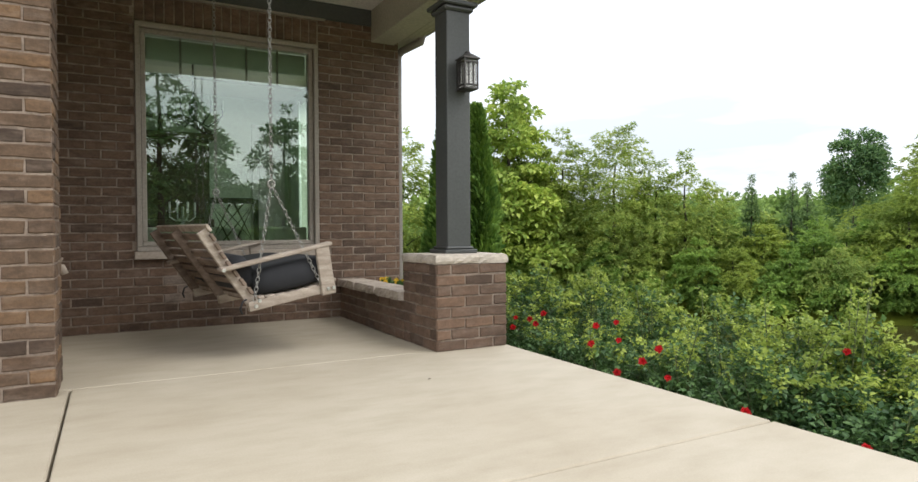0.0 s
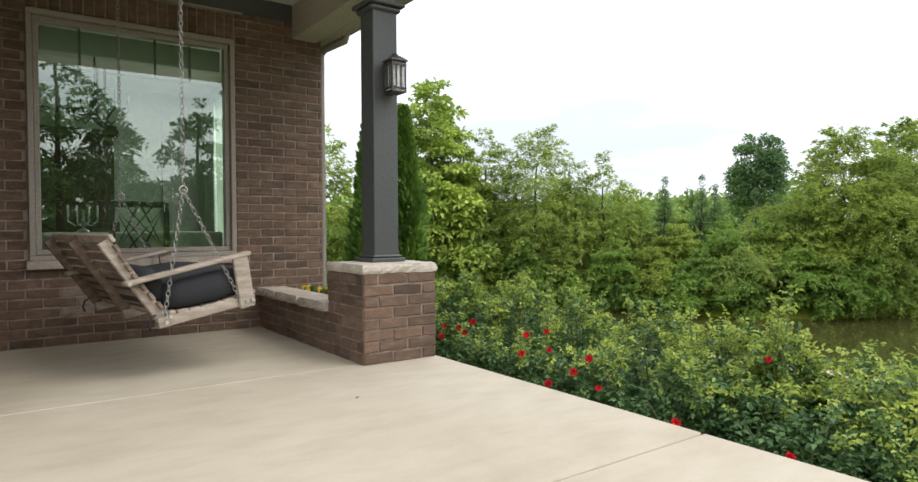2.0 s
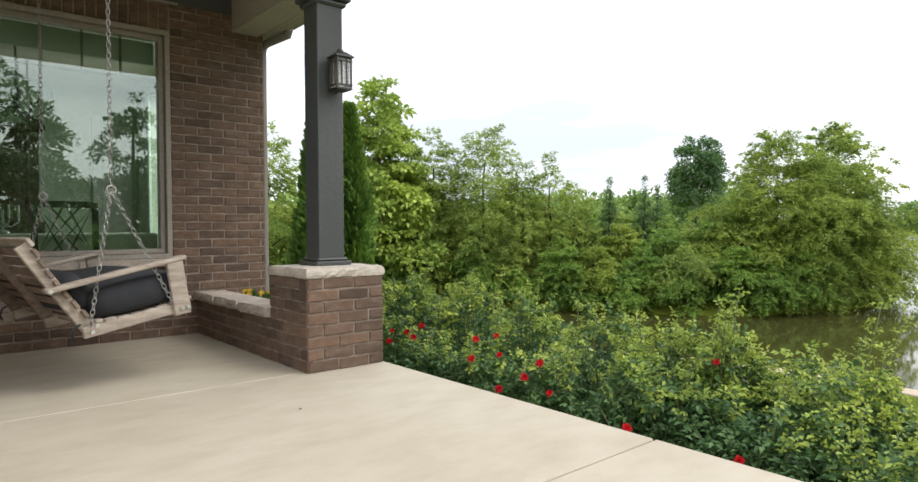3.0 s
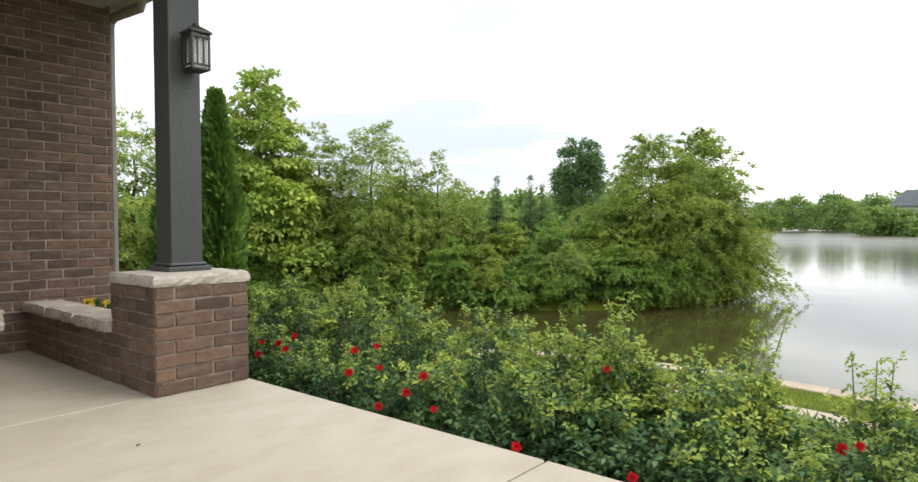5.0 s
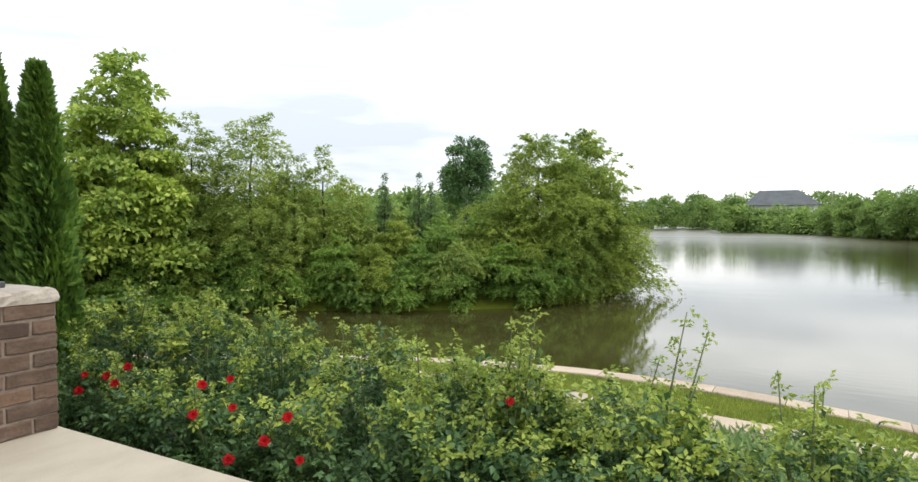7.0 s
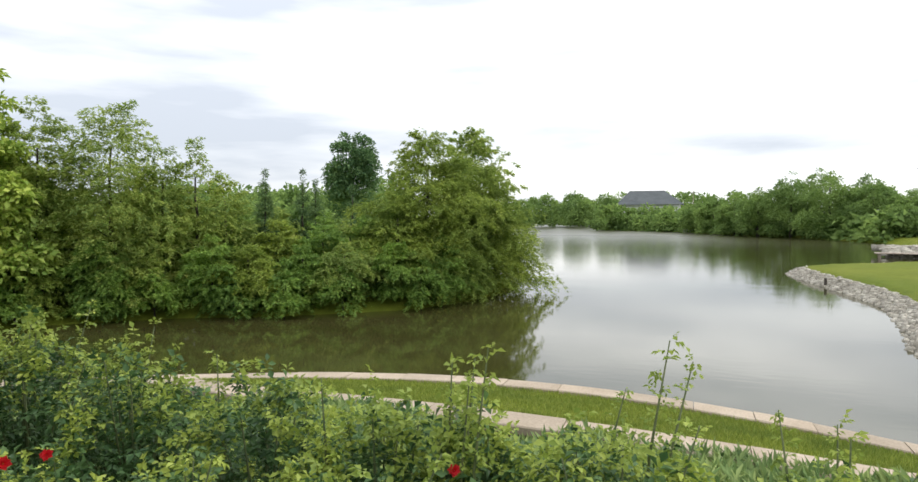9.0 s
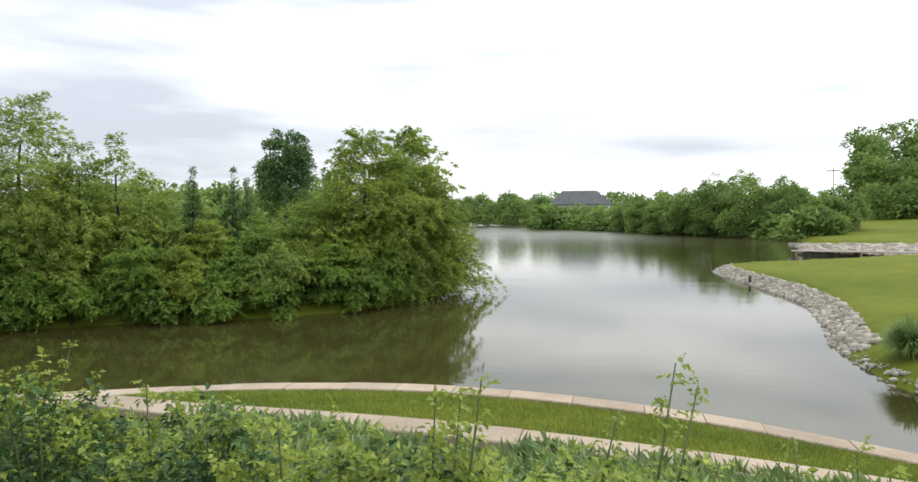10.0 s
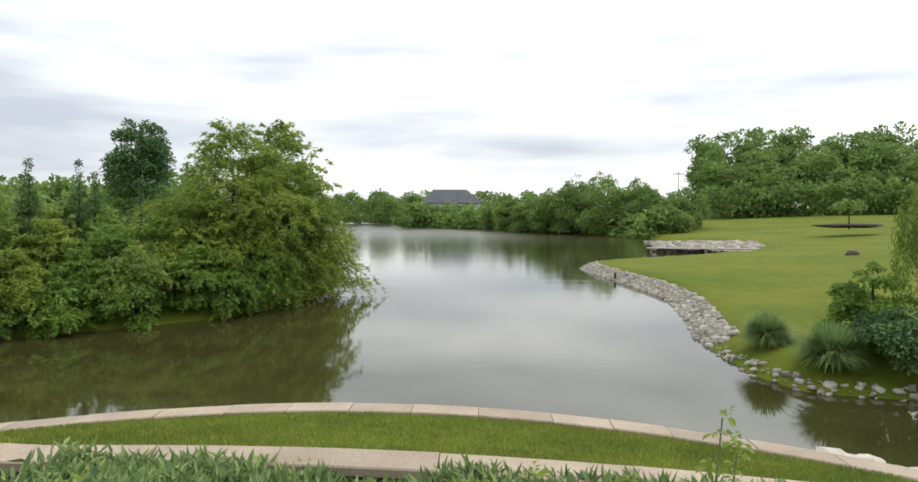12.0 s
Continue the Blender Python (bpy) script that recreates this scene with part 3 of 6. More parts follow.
def rough_slab(x0, x1, y0, y1, z0, z1, seed, step=0.035, chip=0.010):
    """A stone slab with broken, uneven edges."""
    rg = np.random.default_rng(seed)
    bm = bmesh.new()
    path = []
    for a, b in (((x0, y0), (x1, y0)), ((x1, y0), (x1, y1)), ((x1, y1), (x0, y1)), ((x0, y1), (x0, y0))):
        n = max(2, int(math.dist(a, b) / step))
        path += [(a[0] + (b[0] - a[0]) * t / n, a[1] + (b[1] - a[1]) * t / n) for t in range(n)]
    cx, cy = (x0 + x1) / 2, (y0 + y1) / 2
    rings = []
    for z, inset in ((z0, 0.006), (z0 + (z1 - z0) * 0.3, 0.0), (z0 + (z1 - z0) * 0.68, 0.002), (z1, 0.012)):
        ring = []
        for x, y in path:
            d = Vector((x - cx, y - cy, 0))
            k = 1 - (inset + rg.random() * chip) / max(d.length, 0.01)
            ring.append(bm.verts.new((cx + d.x * k, cy + d.y * k, z + rg.normal() * 0.0016)))
        rings.append(ring)
    n = len(path)
    for a, b in zip(rings, rings[1:]):
        for k in range(n):
            bm.faces.new((a[k], a[(k + 1) % n], b[(k + 1) % n], b[k]))
    bm.faces.new(rings[-1])
    bm.faces.new(list(reversed(rings[0])))
    return bm


part("capstone", rough_slab(-0.012, PIER + 0.012, -0.012, PIER + 0.012, PIER_H, PIER_H + 0.055, 4), M_CAPSTONE, pier, "rock-faced pale limestone cap")

COL0, COL1, COL_Y0, COL_Y1, BEAM_Z = 0.210, 0.385, 0.250, 0.425, 2.27
CAP_TOP = PIER_H + 0.055
column = empty("porch_column", (0, 0, CAP_TOP), label="square dark bronze painted porch column on a brick pier", category="column")


def col_part(name, grow, z0, z1, bevel=0.004):
    part(name, box((COL0 - grow, COL_Y0 - grow, z0 - CAP_TOP), (COL1 + grow, COL_Y1 + grow, z1 - CAP_TOP), bevel=bevel), M_BRONZE, column)


col_part("shaft", 0.0, CAP_TOP + 0.02, BEAM_Z - 0.03)
col_part("plinth", 0.033, CAP_TOP, CAP_TOP + 0.026, 0.004)
col_part("base_moulding", 0.02, CAP_TOP + 0.026, CAP_TOP + 0.046, 0.012)
col_part("neck_moulding", 0.022, BEAM_Z - 0.065, BEAM_Z - 0.03, 0.012)
col_part("capital", 0.042, BEAM_Z - 0.03, BEAM_Z, 0.006)

# ---- low planter wall between pier and house ----
LOW_H = 4 * COURSE
planter = empty("planter_wall", (0, 0, 0), label="low brown brick planter wall with a rough limestone coping", category="planter")
part("mortar", box((0.006, PIER + 0.002, -0.3), (0.20, WALL_Y - 0.002, LOW_H - 0.002)), M_MORTAR, planter)
part("outer_wall", box((0.42, PIER + 0.002, -0.3), (0.50, WALL_Y - 0.002, LOW_H)), M_MORTAR, planter)
part("soil", box((0.2, PIER + 0.004, -0.2), (0.42, WALL_Y - 0.004, LOW_H - 0.01)), M_SOIL, planter)
for j, (a, b) in enumerate(((PIER + 0.004, 0.98), (0.984, 1.44), (1.444, WALL_Y - 0.004))):
    part("coping_stone", rough_slab(-0.035, 0.215, a, b, LOW_H, LOW_H + 0.06, 20 + j, 0.03, 0.016), M_SILL, planter)

# ---- roof over the porch ----
CEIL_Z, SOFFIT = 2.70, 2.45
ceil = tagged(mesh_object("ceiling", box((-6, 0.1, CEIL_Z), (0.5, WALL_Y + 0.3, CEIL_Z + 0.1)), M_CEIL),
              "pale painted porch ceiling", "ceiling", kind="structure")
beam = empty("roof_beam", (0, 0, 0), label="tan boxed porch beam running from the column to the house", category="beam", kind="structure")
part("beam_box", box((0.30, 0.06, 2.42), (0.52, WALL_Y - 0.002, CEIL_Z), bevel=0.004), M_BEAM, beam)
part("front_beam", box((-1.97, 0.08, BEAM_Z + 0.12), (0.298, 0.36, CEIL_Z), bevel=0.004), M_BEAM, beam)
part("post_top", box((COL0 + 0.01, COL_Y0 + 0.01, BEAM_Z), (COL1 - 0.01, COL_Y1 - 0.01, 2.42)), M_BEAM, beam)
eave = empty("roof_eave", (0, 0, 0), label="tan grooved soffit and fascia of the porch roof", category="eave", kind="structure")
for k in range(3):
    part("soffit_board", box((0.524 + k * 0.045, -0.35, SOFFIT), (0.565 + k * 0.045, WALL_Y + 0.6, SOFFIT + 0.015)), M_BEAM, eave)
part("fascia", box((0.66, -0.35, SOFFIT), (0.68, WALL_Y + 0.6, SOFFIT + 0.17)), M_BEAM, eave)
part("gutter", box((0.683, -0.35, SOFFIT + 0.03), (0.77, WALL_Y + 0.62, SOFFIT + 0.15), bevel=0.02, segments=3), M_SPOUT, eave)
part("roof_deck", box((-6, -0.35, CEIL_Z + 0.1), (0.80, WALL_Y + 0.8, CEIL_Z + 0.14)), M_ROOF_FAR, eave)
frieze = tagged(mesh_object("trim", box((-2.11, WALL_Y - 0.02, 2.555), (0.298, WALL_Y + 0.002, CEIL_Z - 0.002), bevel=0.003), M_BRONZE),
                "dark frieze board at the top of the brick wall", "trim", kind="structure")
part("frieze_lip", box((-2.11, WALL_Y - 0.034, 2.54), (-0.12, WALL_Y - 0.003, 2.554), bevel=0.003), M_TRIM, frieze)

spout = empty("downspout", (0.60, 1.98, 0), label="pale metal downspout with an elbow under the eave", category="downspout")
part("pipe", box((-0.012, -0.03, -0.5), (0.028, 0.05, 2.36), bevel=0.008), M_SPOUT, spout)
part("elbow", tube([(0.008, 0.01, 2.34), (0.01, 0.0, 2.37), (0.02, -0.05, 2.395), (0.05, -0.2, 2.405), (0.09, -0.31, 2.42), (0.1, -0.34, 2.5)], 0.034, 10), M_SPOUT, spout)

# ---- shore walls ----


def wall_strip(name, fn, ys, inner, z0, z1, mat, parent, off=0.0, lift=lambda y: 0.0):
    """A wall that follows x = fn(y), inner metres wide."""
    bm = bmesh.new()
    rows = []
    for y in ys:
        x = float(fn(y)) - off
        h = z1 + float(lift(y))
        rows.append([bm.verts.new((px, y, z)) for px, z in ((x - inner, z0), (x - inner, h), (x, h), (x, z0))])
    for a, b in zip(rows, rows[1:]):
        for k in range(4):
            bm.faces.new((a[k], a[(k + 1) % 4], b[(k + 1) % 4], b[k]))
    bm.faces.new(rows[0])
    bm.faces.new(list(reversed(rows[-1])))
    bmesh.ops.recalc_face_normals(bm, faces=bm.faces)
    return part(name, bm, mat, parent)


def cap_stones(fn, y0, y1, length, width, z0, z1, mat, parent, seed, lift=lambda y: 0.0):
    """Coping stones laid end to end, each with its own edges."""
    rg = random.Random(seed)
    y = y0
    while y < y1:
        l = length * rg.uniform(0.8, 1.2)
        e = min(y + l, y1)
        bm = bmesh.new()
        dz = rg.uniform(-0.004, 0.004)
        rows = []
        n = 3
        for k in range(n + 1):
            yy = y + 0.004 + (e - y - 0.008) * k / n
            x = float(fn(yy))
            ring = ((x - width, z0), (x - width, z1 - 0.012), (x - width + 0.012, z1), (x - 0.012, z1), (x, z1 - 0.012), (x, z0))
            rows.append([bm.verts.new((px, yy, pz + dz + float(lift(yy)))) for px, pz in ring])
        for a, b in zip(rows, rows[1:]):
            for k in range(6):
                bm.faces.new((a[k], a[(k + 1) % 6], b[(k + 1) % 6], b[k]))
        bm.faces.new(rows[0])
        bm.faces.new(list(reversed(rows[-1])))
        bmesh.ops.recalc_face_normals(bm, faces=bm.faces)
        part("coping_stone", bm, mat, parent)
        y = e


TOP_Z = -1.05
shore = empty("shore_wall", (0, 0, 0), label="curved sandy limestone coping on the pond retaining wall", category="retaining wall", kind="structure")
wall_strip("wall_body", coping_x, np.arange(-5.3, 14, 0.25), 0.24, -3.2, TOP_Z - 0.06, M_WALLSTONE, shore, 0.02)
cap_stones(coping_x, -5.3, 13.9, 0.62, 0.29, TOP_Z - 0.06, TOP_Z, M_COPING, shore, 3)
inner = empty("garden_wall", (0, 0, 0), label="long low garden wall with a smooth tan coping", category="garden wall", kind="structure")
above = lambda y: inner_z(y) - TOP_Z
wall_strip("wall_body", lower_x, np.arange(-6.0, 13.9, 0.25), 0.3, -1.9, TOP_Z - 0.07, M_WALLSTONE, inner, 0.03, above)
cap_stones(lower_x, -6.0, 13.9, 1.2, 0.36, TOP_Z - 0.066, TOP_Z + 0.004, M_COPING, inner, 9, above)

# ---- trees ----


def trunk_bm(rng, height, radius, lean=(0, 0), limbs=7, spread=1.2, start=0.25, bm=None):
    bm = bm or bmesh.new()
    pts, rad = [], []
    n = 7
    for k in range(n):
        t = k / (n - 1)
        pts.append((lean[0] * t + rng.normal() * 0.03 * height * t * 0.3, lean[1] * t + rng.normal() * 0.03 * height * t * 0.3, -0.3 + (height + 0.3) * t))
        rad.append(radius * (1.25 - t) ** 1.1 + 0.01)
    tube(pts, rad, 7, bm)
    ends = []
    for k in range(limbs):
        t = start + (0.9 - start) * (k + rng.random() * 0.5) / limbs
        i = min(int(t * (n - 1)), n - 2)
        q = t * (n - 1) - i
        a = Vector(pts[i]).lerp(Vector(pts[i + 1]), q)
        ang = k * 2.4 + rng.random()
        ln = spread * (0.7 + 0.5 * rng.random()) * (1.1 - 0.5 * t)
        mid = a + Vector((math.cos(ang) * ln * 0.5, math.sin(ang) * ln * 0.5, ln * 0.3))
        end = a + Vector((math.cos(ang) * ln, math.sin(ang) * ln, ln * 0.5))
        r = radius * (1.1 - t) * 0.45
        tube([a, mid, end], [r, r * 0.65, r * 0.25], 5, bm)
        ends.append(end)
    return bm, ends


def crown_clumps(rng, n, height, base, width, shape, lean=(0, 0)):
    """Clump centres within an envelope; shape(t) gives the half width at height share t."""
    t = rng.random(n) ** 0.85
    a = rng.random(n) * 2 * np.pi
    env = np.array([shape(v) for v in t]) * width
    r = env * (0.35 + 0.6 * np.sqrt(rng.random(n)))
    c = np.stack((np.cos(a) * r + lean[0] * t, np.sin(a) * r + lean[1] * t, base + (height - base) * t), axis=1)
    return c, np.maximum(env * 0.34, 0.07 * width) * (0.7 + 0.6 * rng.random(n))


def round_shape(t):
    return max(0.12, math.sin(math.pi * min(1, 0.12 + 0.85 * t)) ** 0.7)


def cone_shape(t):
    return max(0.05, 1 - t) ** 0.9


def bushy_shape(t):
    return 1.0 if t < 0.45 else max(0.12, 1 - ((t - 0.45) / 0.55) ** 1.7)


def crown_shape(t):
    """Oval crown, widest in its lower third, with a narrow uneven top."""
    return max(0.26, (1 - t ** 2.4) ** 0.7 * (0.8 + 0.5 * min(t, 0.4)))


def frond_leaves(rng, n, boughs, height, base, width, shape, lean, droop):
    """Leaves in flat fans along curved boughs that reach out from the trunk and hang at their ends."""
    t = rng.random(boughs) ** 0.68
    a = np.arange(boughs) * 2.399 + rng.normal(size=boughs) * 0.5
    env = np.array([shape(v) for v in t]) * width * (0.62 + 0.5 * rng.random(boughs))
    rise = 0.1 + 0.75 * t ** 3 + 0.16 * rng.normal(size=boughs)
    z0 = base + (height - base) * t - env * np.maximum(rise, 0) * (0.35 + 0.65 * t)
    fans = 9
    pick = rng.choice(boughs, size=n, p=env ** 1.4 / np.sum(env ** 1.4))
    k = np.floor(rng.random(n) * fans)
    L = env[pick]
    d = np.stack((np.cos(a[pick]), np.sin(a[pick]), np.zeros(n)), axis=1)
    side = np.stack((-d[:, 1], d[:, 0], np.zeros(n)), axis=1)
    jit = np.modf(np.abs(np.sin((pick * fans + k) * 12.9898)) * 4375.85)[0]
    s0 = 0.12 + 0.88 * (k + 0.7 * jit) / fans
    q = rng.random(n) ** 0.7
    sign = (k % 2) * 2 - 1
    reach = (0.46 - 0.3 * s0) * (0.6 + 0.7 * jit) * L * q
    spray = sign * reach + rng.normal(size=n) * 0.018 * L
    s2 = s0 + 0.62 * reach / L + 0.02 * rng.normal(size=n)
    lift = (jit - 0.5) * 0.16 * L
    zz = z0[pick] + L * (rise[pick] * s2 - droop * s2 ** 2.3) - reach * (0.25 + 0.5 * droop) * q + lift + rng.normal(size=n) * (0.016 * L + 0.012)
    at = d * (L * s2)[:, None] + side * spray[:, None]
    at[:, 0] += lean[0] * t[pick]
    at[:, 1] += lean[1] * t[pick]
    at[:, 2] = np.minimum(zz, height + 0.05 * rng.random(n))
    al = d * 0.8 + side * sign[:, None] * 0.8 + rng.normal(size=(n, 3)) * 0.4
    al[:, 2] -= 0.5 * droop * s2
    up = rng.normal(size=(n, 3)) * 0.42 + np.array([0, 0, 1.0])
    return at, al, up


def tree(name, at, height, width, mat, seed, label, category="tree", leaves=9000, clumps=40, base=0.2, leaf=(0.16, 0.07), shape=round_shape,
         droop=0.3, squash=0.7, trunk=0.1, limbs=8, lean=(0, 0), group="", boughs=0):
    rng = np.random.default_rng(seed)
    ob = empty(name, at, label=label, category=category, group=group)
    bm, ends = trunk_bm(rng, height * (0.74 if boughs else 0.86), trunk, lean, limbs, width * 0.6, max(0.12, base))
    part("trunk", bm, M_BARK, ob)
    if boughs:
        p, al, up = frond_leaves(rng, leaves, boughs, height, height * base, width, shape, lean, droop)
    else:
        c, r = crown_clumps(rng, clumps, height, height * base, width, shape, lean)
        p, al, up = clump_leaves(rng, c, r, leaves, droop, squash)
    ln = leaf[0] * (0.6 + 0.8 * rng.random(leaves))
    foliage("crown", p, al, up, ln, ln * leaf[1] / leaf[0], mat, ob)
    return ob


G = "trees on the wooded point"
catalpa = "bright green broad-leaved tree on the bank"
locust = "feathery light green locust tree on the wooded point"
scrub = "dense green scrub tree leaning over the water"


def along_bank(u, back):
    """A place back metres inland from the bank of the point, u from 0 (house side) to 1 (tip)."""
    pts = np.array(left_bank[2:11])
    seg = np.linalg.norm(np.diff(pts, axis=0), axis=1)
    cum = np.concatenate(([0], np.cumsum(seg)))
    v = min(max(u, 0.0), 0.9999) * cum[-1]
    k = min(int(np.searchsorted(cum, v, side="right")) - 1, len(seg) - 1)
    p = pts[k] + (pts[k + 1] - pts[k]) * (v - cum[k]) / seg[k]
    d = (pts[k + 1] - pts[k]) / seg[k]
    return float(p[0] - d[1] * back), float(p[1] + d[0] * back)


def point_ground(x, y):
    return float(ground_height(np.array([x]), np.array([y]))[0]) - 0.05


tree("catalpa_tree", (12.1, 17.8, -1.7), 8.2, 2.7, M_CATALPA, 101, catalpa, leaves=30000, clumps=150, base=0.06, leaf=(0.20, 0.13), shape=lambda t: 0.2 + 0.75 * max(0, 1 - t ** 1.5), droop=0.5, squash=0.5, trunk=0.12, limbs=14, group=G)
for k, (x, y, top, w) in enumerate(((8.6, 20.4, 5.1, 2.2), (5.6, 22.0, 5.0, 2.2), (10.4, 18.6, 2.4, 1.7), (7.0, 20.2, 2.6, 1.9))):
    tree("locust_tree", (x, y, -1.75), top + 1.75, w, M_LOCUST, 102 + 10 * k, "pale green locust tree behind the house corner", leaves=12000, boughs=110, base=0.04, leaf=(0.15, 0.065), shape=crown_shape, trunk=0.1, group=G)
# the locusts behind the scrub, tallest first
for k, (x, y, top, w, n) in enumerate(((15.3, 15.3, 5.0, 2.7, 56000), (16.9, 13.3, 3.75, 1.1, 9000), (13.8, 16.6, 4.8, 2.2, 30000), (16.5, 14.4, 3.5, 1.8, 20000), (17.9, 12.9, 2.7, 1.6, 16000), (13.4, 16.2, 2.3, 1.5, 14000))):
    tree("locust_tree", (x, y, point_ground(x, y)), top - point_ground(x, y), w, M_LOCUST, 120 + k, locust, leaves=int(n * 0.75), boughs=190 if k == 0 else 100, base=0.06, leaf=(0.105, 0.042), shape=crown_shape, droop=0.24, trunk=0.07, group=G)
# scrub in rows behind the bank
srg = random.Random(41)
k = 0
for count, back, lo, hi, w in ((13, 0.75, 0.1, 0.6, 1.25), (11, 2.3, 0.75, 1.25, 1.4), (9, 4.3, 1.2, 1.75, 1.5)):
    for j in range(count):
        x, y = along_bank((j + 0.3 + 0.4 * srg.random()) / count, back + srg.uniform(-0.3, 0.3))
        top = srg.uniform(lo, hi)
        tree("scrub_tree", (x, y, point_ground(x, y)), top - point_ground(x, y), w * srg.uniform(0.85, 1.15), (M_SCRUB, M_LOCUST, M_SCRUB, M_WILLOW)[k % 4], 150 + k, scrub, leaves=15000 if back < 1 else 7500, boughs=80 if back < 1 else 60, base=0.05, leaf=(0.092, 0.04) if back < 1 else (0.125, 0.054),
             shape=crown_shape if k % 3 else bushy_shape, droop=0.28, trunk=0.03, group=G)
        k += 1
# low fringe over the water
for j in range(10):
    x, y = along_bank((j + 0.2 + 0.5 * srg.random()) / 10, 0.1)
    tree("waterside_shrub", (x, y, -2.1), srg.uniform(1.2, 1.8), 0.9, M_SCRUB, 190 + j, "leafy shrub hanging over the muddy bank", "shrub", leaves=4500, boughs=46, base=0.2, leaf=(0.105, 0.052), shape=bushy_shape, droop=0.4, trunk=0.018, limbs=6, group=G)
# the large feathery trees at the tip
for k, (x, y, top, w, n) in enumerate(((22.9, 7.4, 4.5, 3.5, 66000), (20.7, 7.6, 1.9, 2.1, 24000), (24.7, 5.7, 3.3, 2.9, 46000), (21.8, 6.2, 1.0, 1.7, 18000), (25.6, 5.4, 1.2, 2.2, 22000))):
    tree("cypress_tree", (x, y, -1.9), top + 1.9, w, M_WILLOW, 200 + k, "broad feathery tree overhanging the tip of the wooded point", leaves=int(n * 0.85), boughs=190, base=0.03, leaf=(0.14, 0.044),
         shape=lambda t: max(0.2, (1 - t ** 2.2) ** 0.7), droop=0.3, trunk=0.1, limbs=10, group=G)
tree("elm_tree", (29.0, 7.7, -1.6), 6.9, 2.6, M_LOCUST, 210, "grey-green tree behind the tip of the wooded point", leaves=16000, boughs=110, base=0.3, leaf=(0.17, 0.08), shape=crown_shape, droop=0.1, trunk=0.12, limbs=14, group=G)
tree("oak_tree", (36.0, 18.0, 0.2), 6.0, 1.62, M_DARKLEAF, 211, "dark round-headed tree standing above the scrub", leaves=17000, clumps=140, base=0.1, leaf=(0.17, 0.1), shape=lambda t: round_shape(t) ** 0.6, squash=0.9, trunk=0.16)
for k, (x, y, top, w) in enumerate(((20.6, 11.55, 2.75, 0.62), (23.3, 12.7, 2.65, 0.62), (18.8, 11.95, 2.65, 0.6), (28.2, 13.7, 2.6, 0.9))):
    tree("spruce_tree", (x, y, -1.4), top + 1.4, w, M_CONIFER, 220 + k, "small dark spruce among the scrub", leaves=6000, clumps=90, base=0.05, leaf=(0.13, 0.03), shape=cone_shape, squash=0.4, trunk=0.05, limbs=4, group="spruces")


def arborvitae(at, height, width, seed):
    rng = np.random.default_rng(seed)
    ob = empty("arborvitae", at, label="tall narrow dark green arborvitae by the house corner", category="conifer", group="arborvitae pair")
    bm, _ = trunk_bm(rng, height * 0.9, 0.05, limbs=3, spread=0.1)
    part("trunk", bm, M_BARK, ob)
    n = 15000
    t = rng.random(n) ** 0.8
    env = width * np.clip(1.12 * (1 - t ** 1.7) ** 0.8, 0.02, 1.12)
    a = rng.random(n) * 2 * np.pi
    # upright sprays stand out unevenly from the column
    k = np.floor(a * 2.1) * 3.7 + np.floor(t * 26 + a * 0.6)
    env = env * (0.72 + 0.42 * np.modf(np.abs(np.sin(k * 12.9898)) * 43758.5)[0])
    r = env * (0.65 + 0.35 * rng.random(n) + 0.12 * np.sin(a * 5 + t * 17))
    p = np.stack((np.cos(a) * r, np.sin(a) * r, height * t), axis=1)
    al = np.stack((np.cos(a) * 0.55, np.sin(a) * 0.55, np.full(n, 0.9)), axis=1) + rng.normal(size=(n, 3)) * 0.3
    up = np.stack((np.cos(a + 1.3), np.sin(a + 1.3), np.zeros(n)), axis=1) + rng.normal(size=(n, 3)) * 0.3
    ln = 0.075 * (0.6 + 0.8 * rng.random(n))
    foliage("crown", p, al, up, ln, ln * 0.42, M_ARB, ob)
    return ob


arborvitae((1.52, 2.12, -0.6), 2.57, 0.25, 301)
arborvitae((1.36, 2.45, -0.6), 2.66, 0.25, 302)

# ---- far shore ----


def mass(rng, centres, radii, per, leaf):
    n = per * len(centres)
    p, al, up = clump_leaves(rng, centres, radii, n, 0.2, 0.8)
    ln = leaf * (0.6 + 0.8 * rng.random(n))
    return leaf_arrays(p, al, up, ln, ln * 0.6)


def woods(name, rows, per, leaf, seed, label, kind="stuff"):
    """Rows of (x, y, base z, height, half width): one joined belt of trees."""
    rng = np.random.default_rng(seed)
    c, r = [], []
    for x, y, z, h, w in rows:
        k = 22
        t = rng.random(k)
        a = rng.random(k) * 6.28
        q = w * (0.25 + 0.55 * rng.random(k)) * (1 - 0.5 * t)
        c.append(np.stack((x + np.cos(a) * q, y + np.sin(a) * q, z - 0.8 + h * (0.05 + 0.85 * t)), axis=1))
        r.append(w * (0.3 + 0.18 * rng.random(k)) * (1.05 - 0.35 * t))
    c, r = np.concatenate(c), np.concatenate(r)
    v, f = mass(rng, c, r, per, leaf)
    return tagged(raw_mesh(name, v, f, M_HAZED_LEAF), label, "woods", kind=kind)


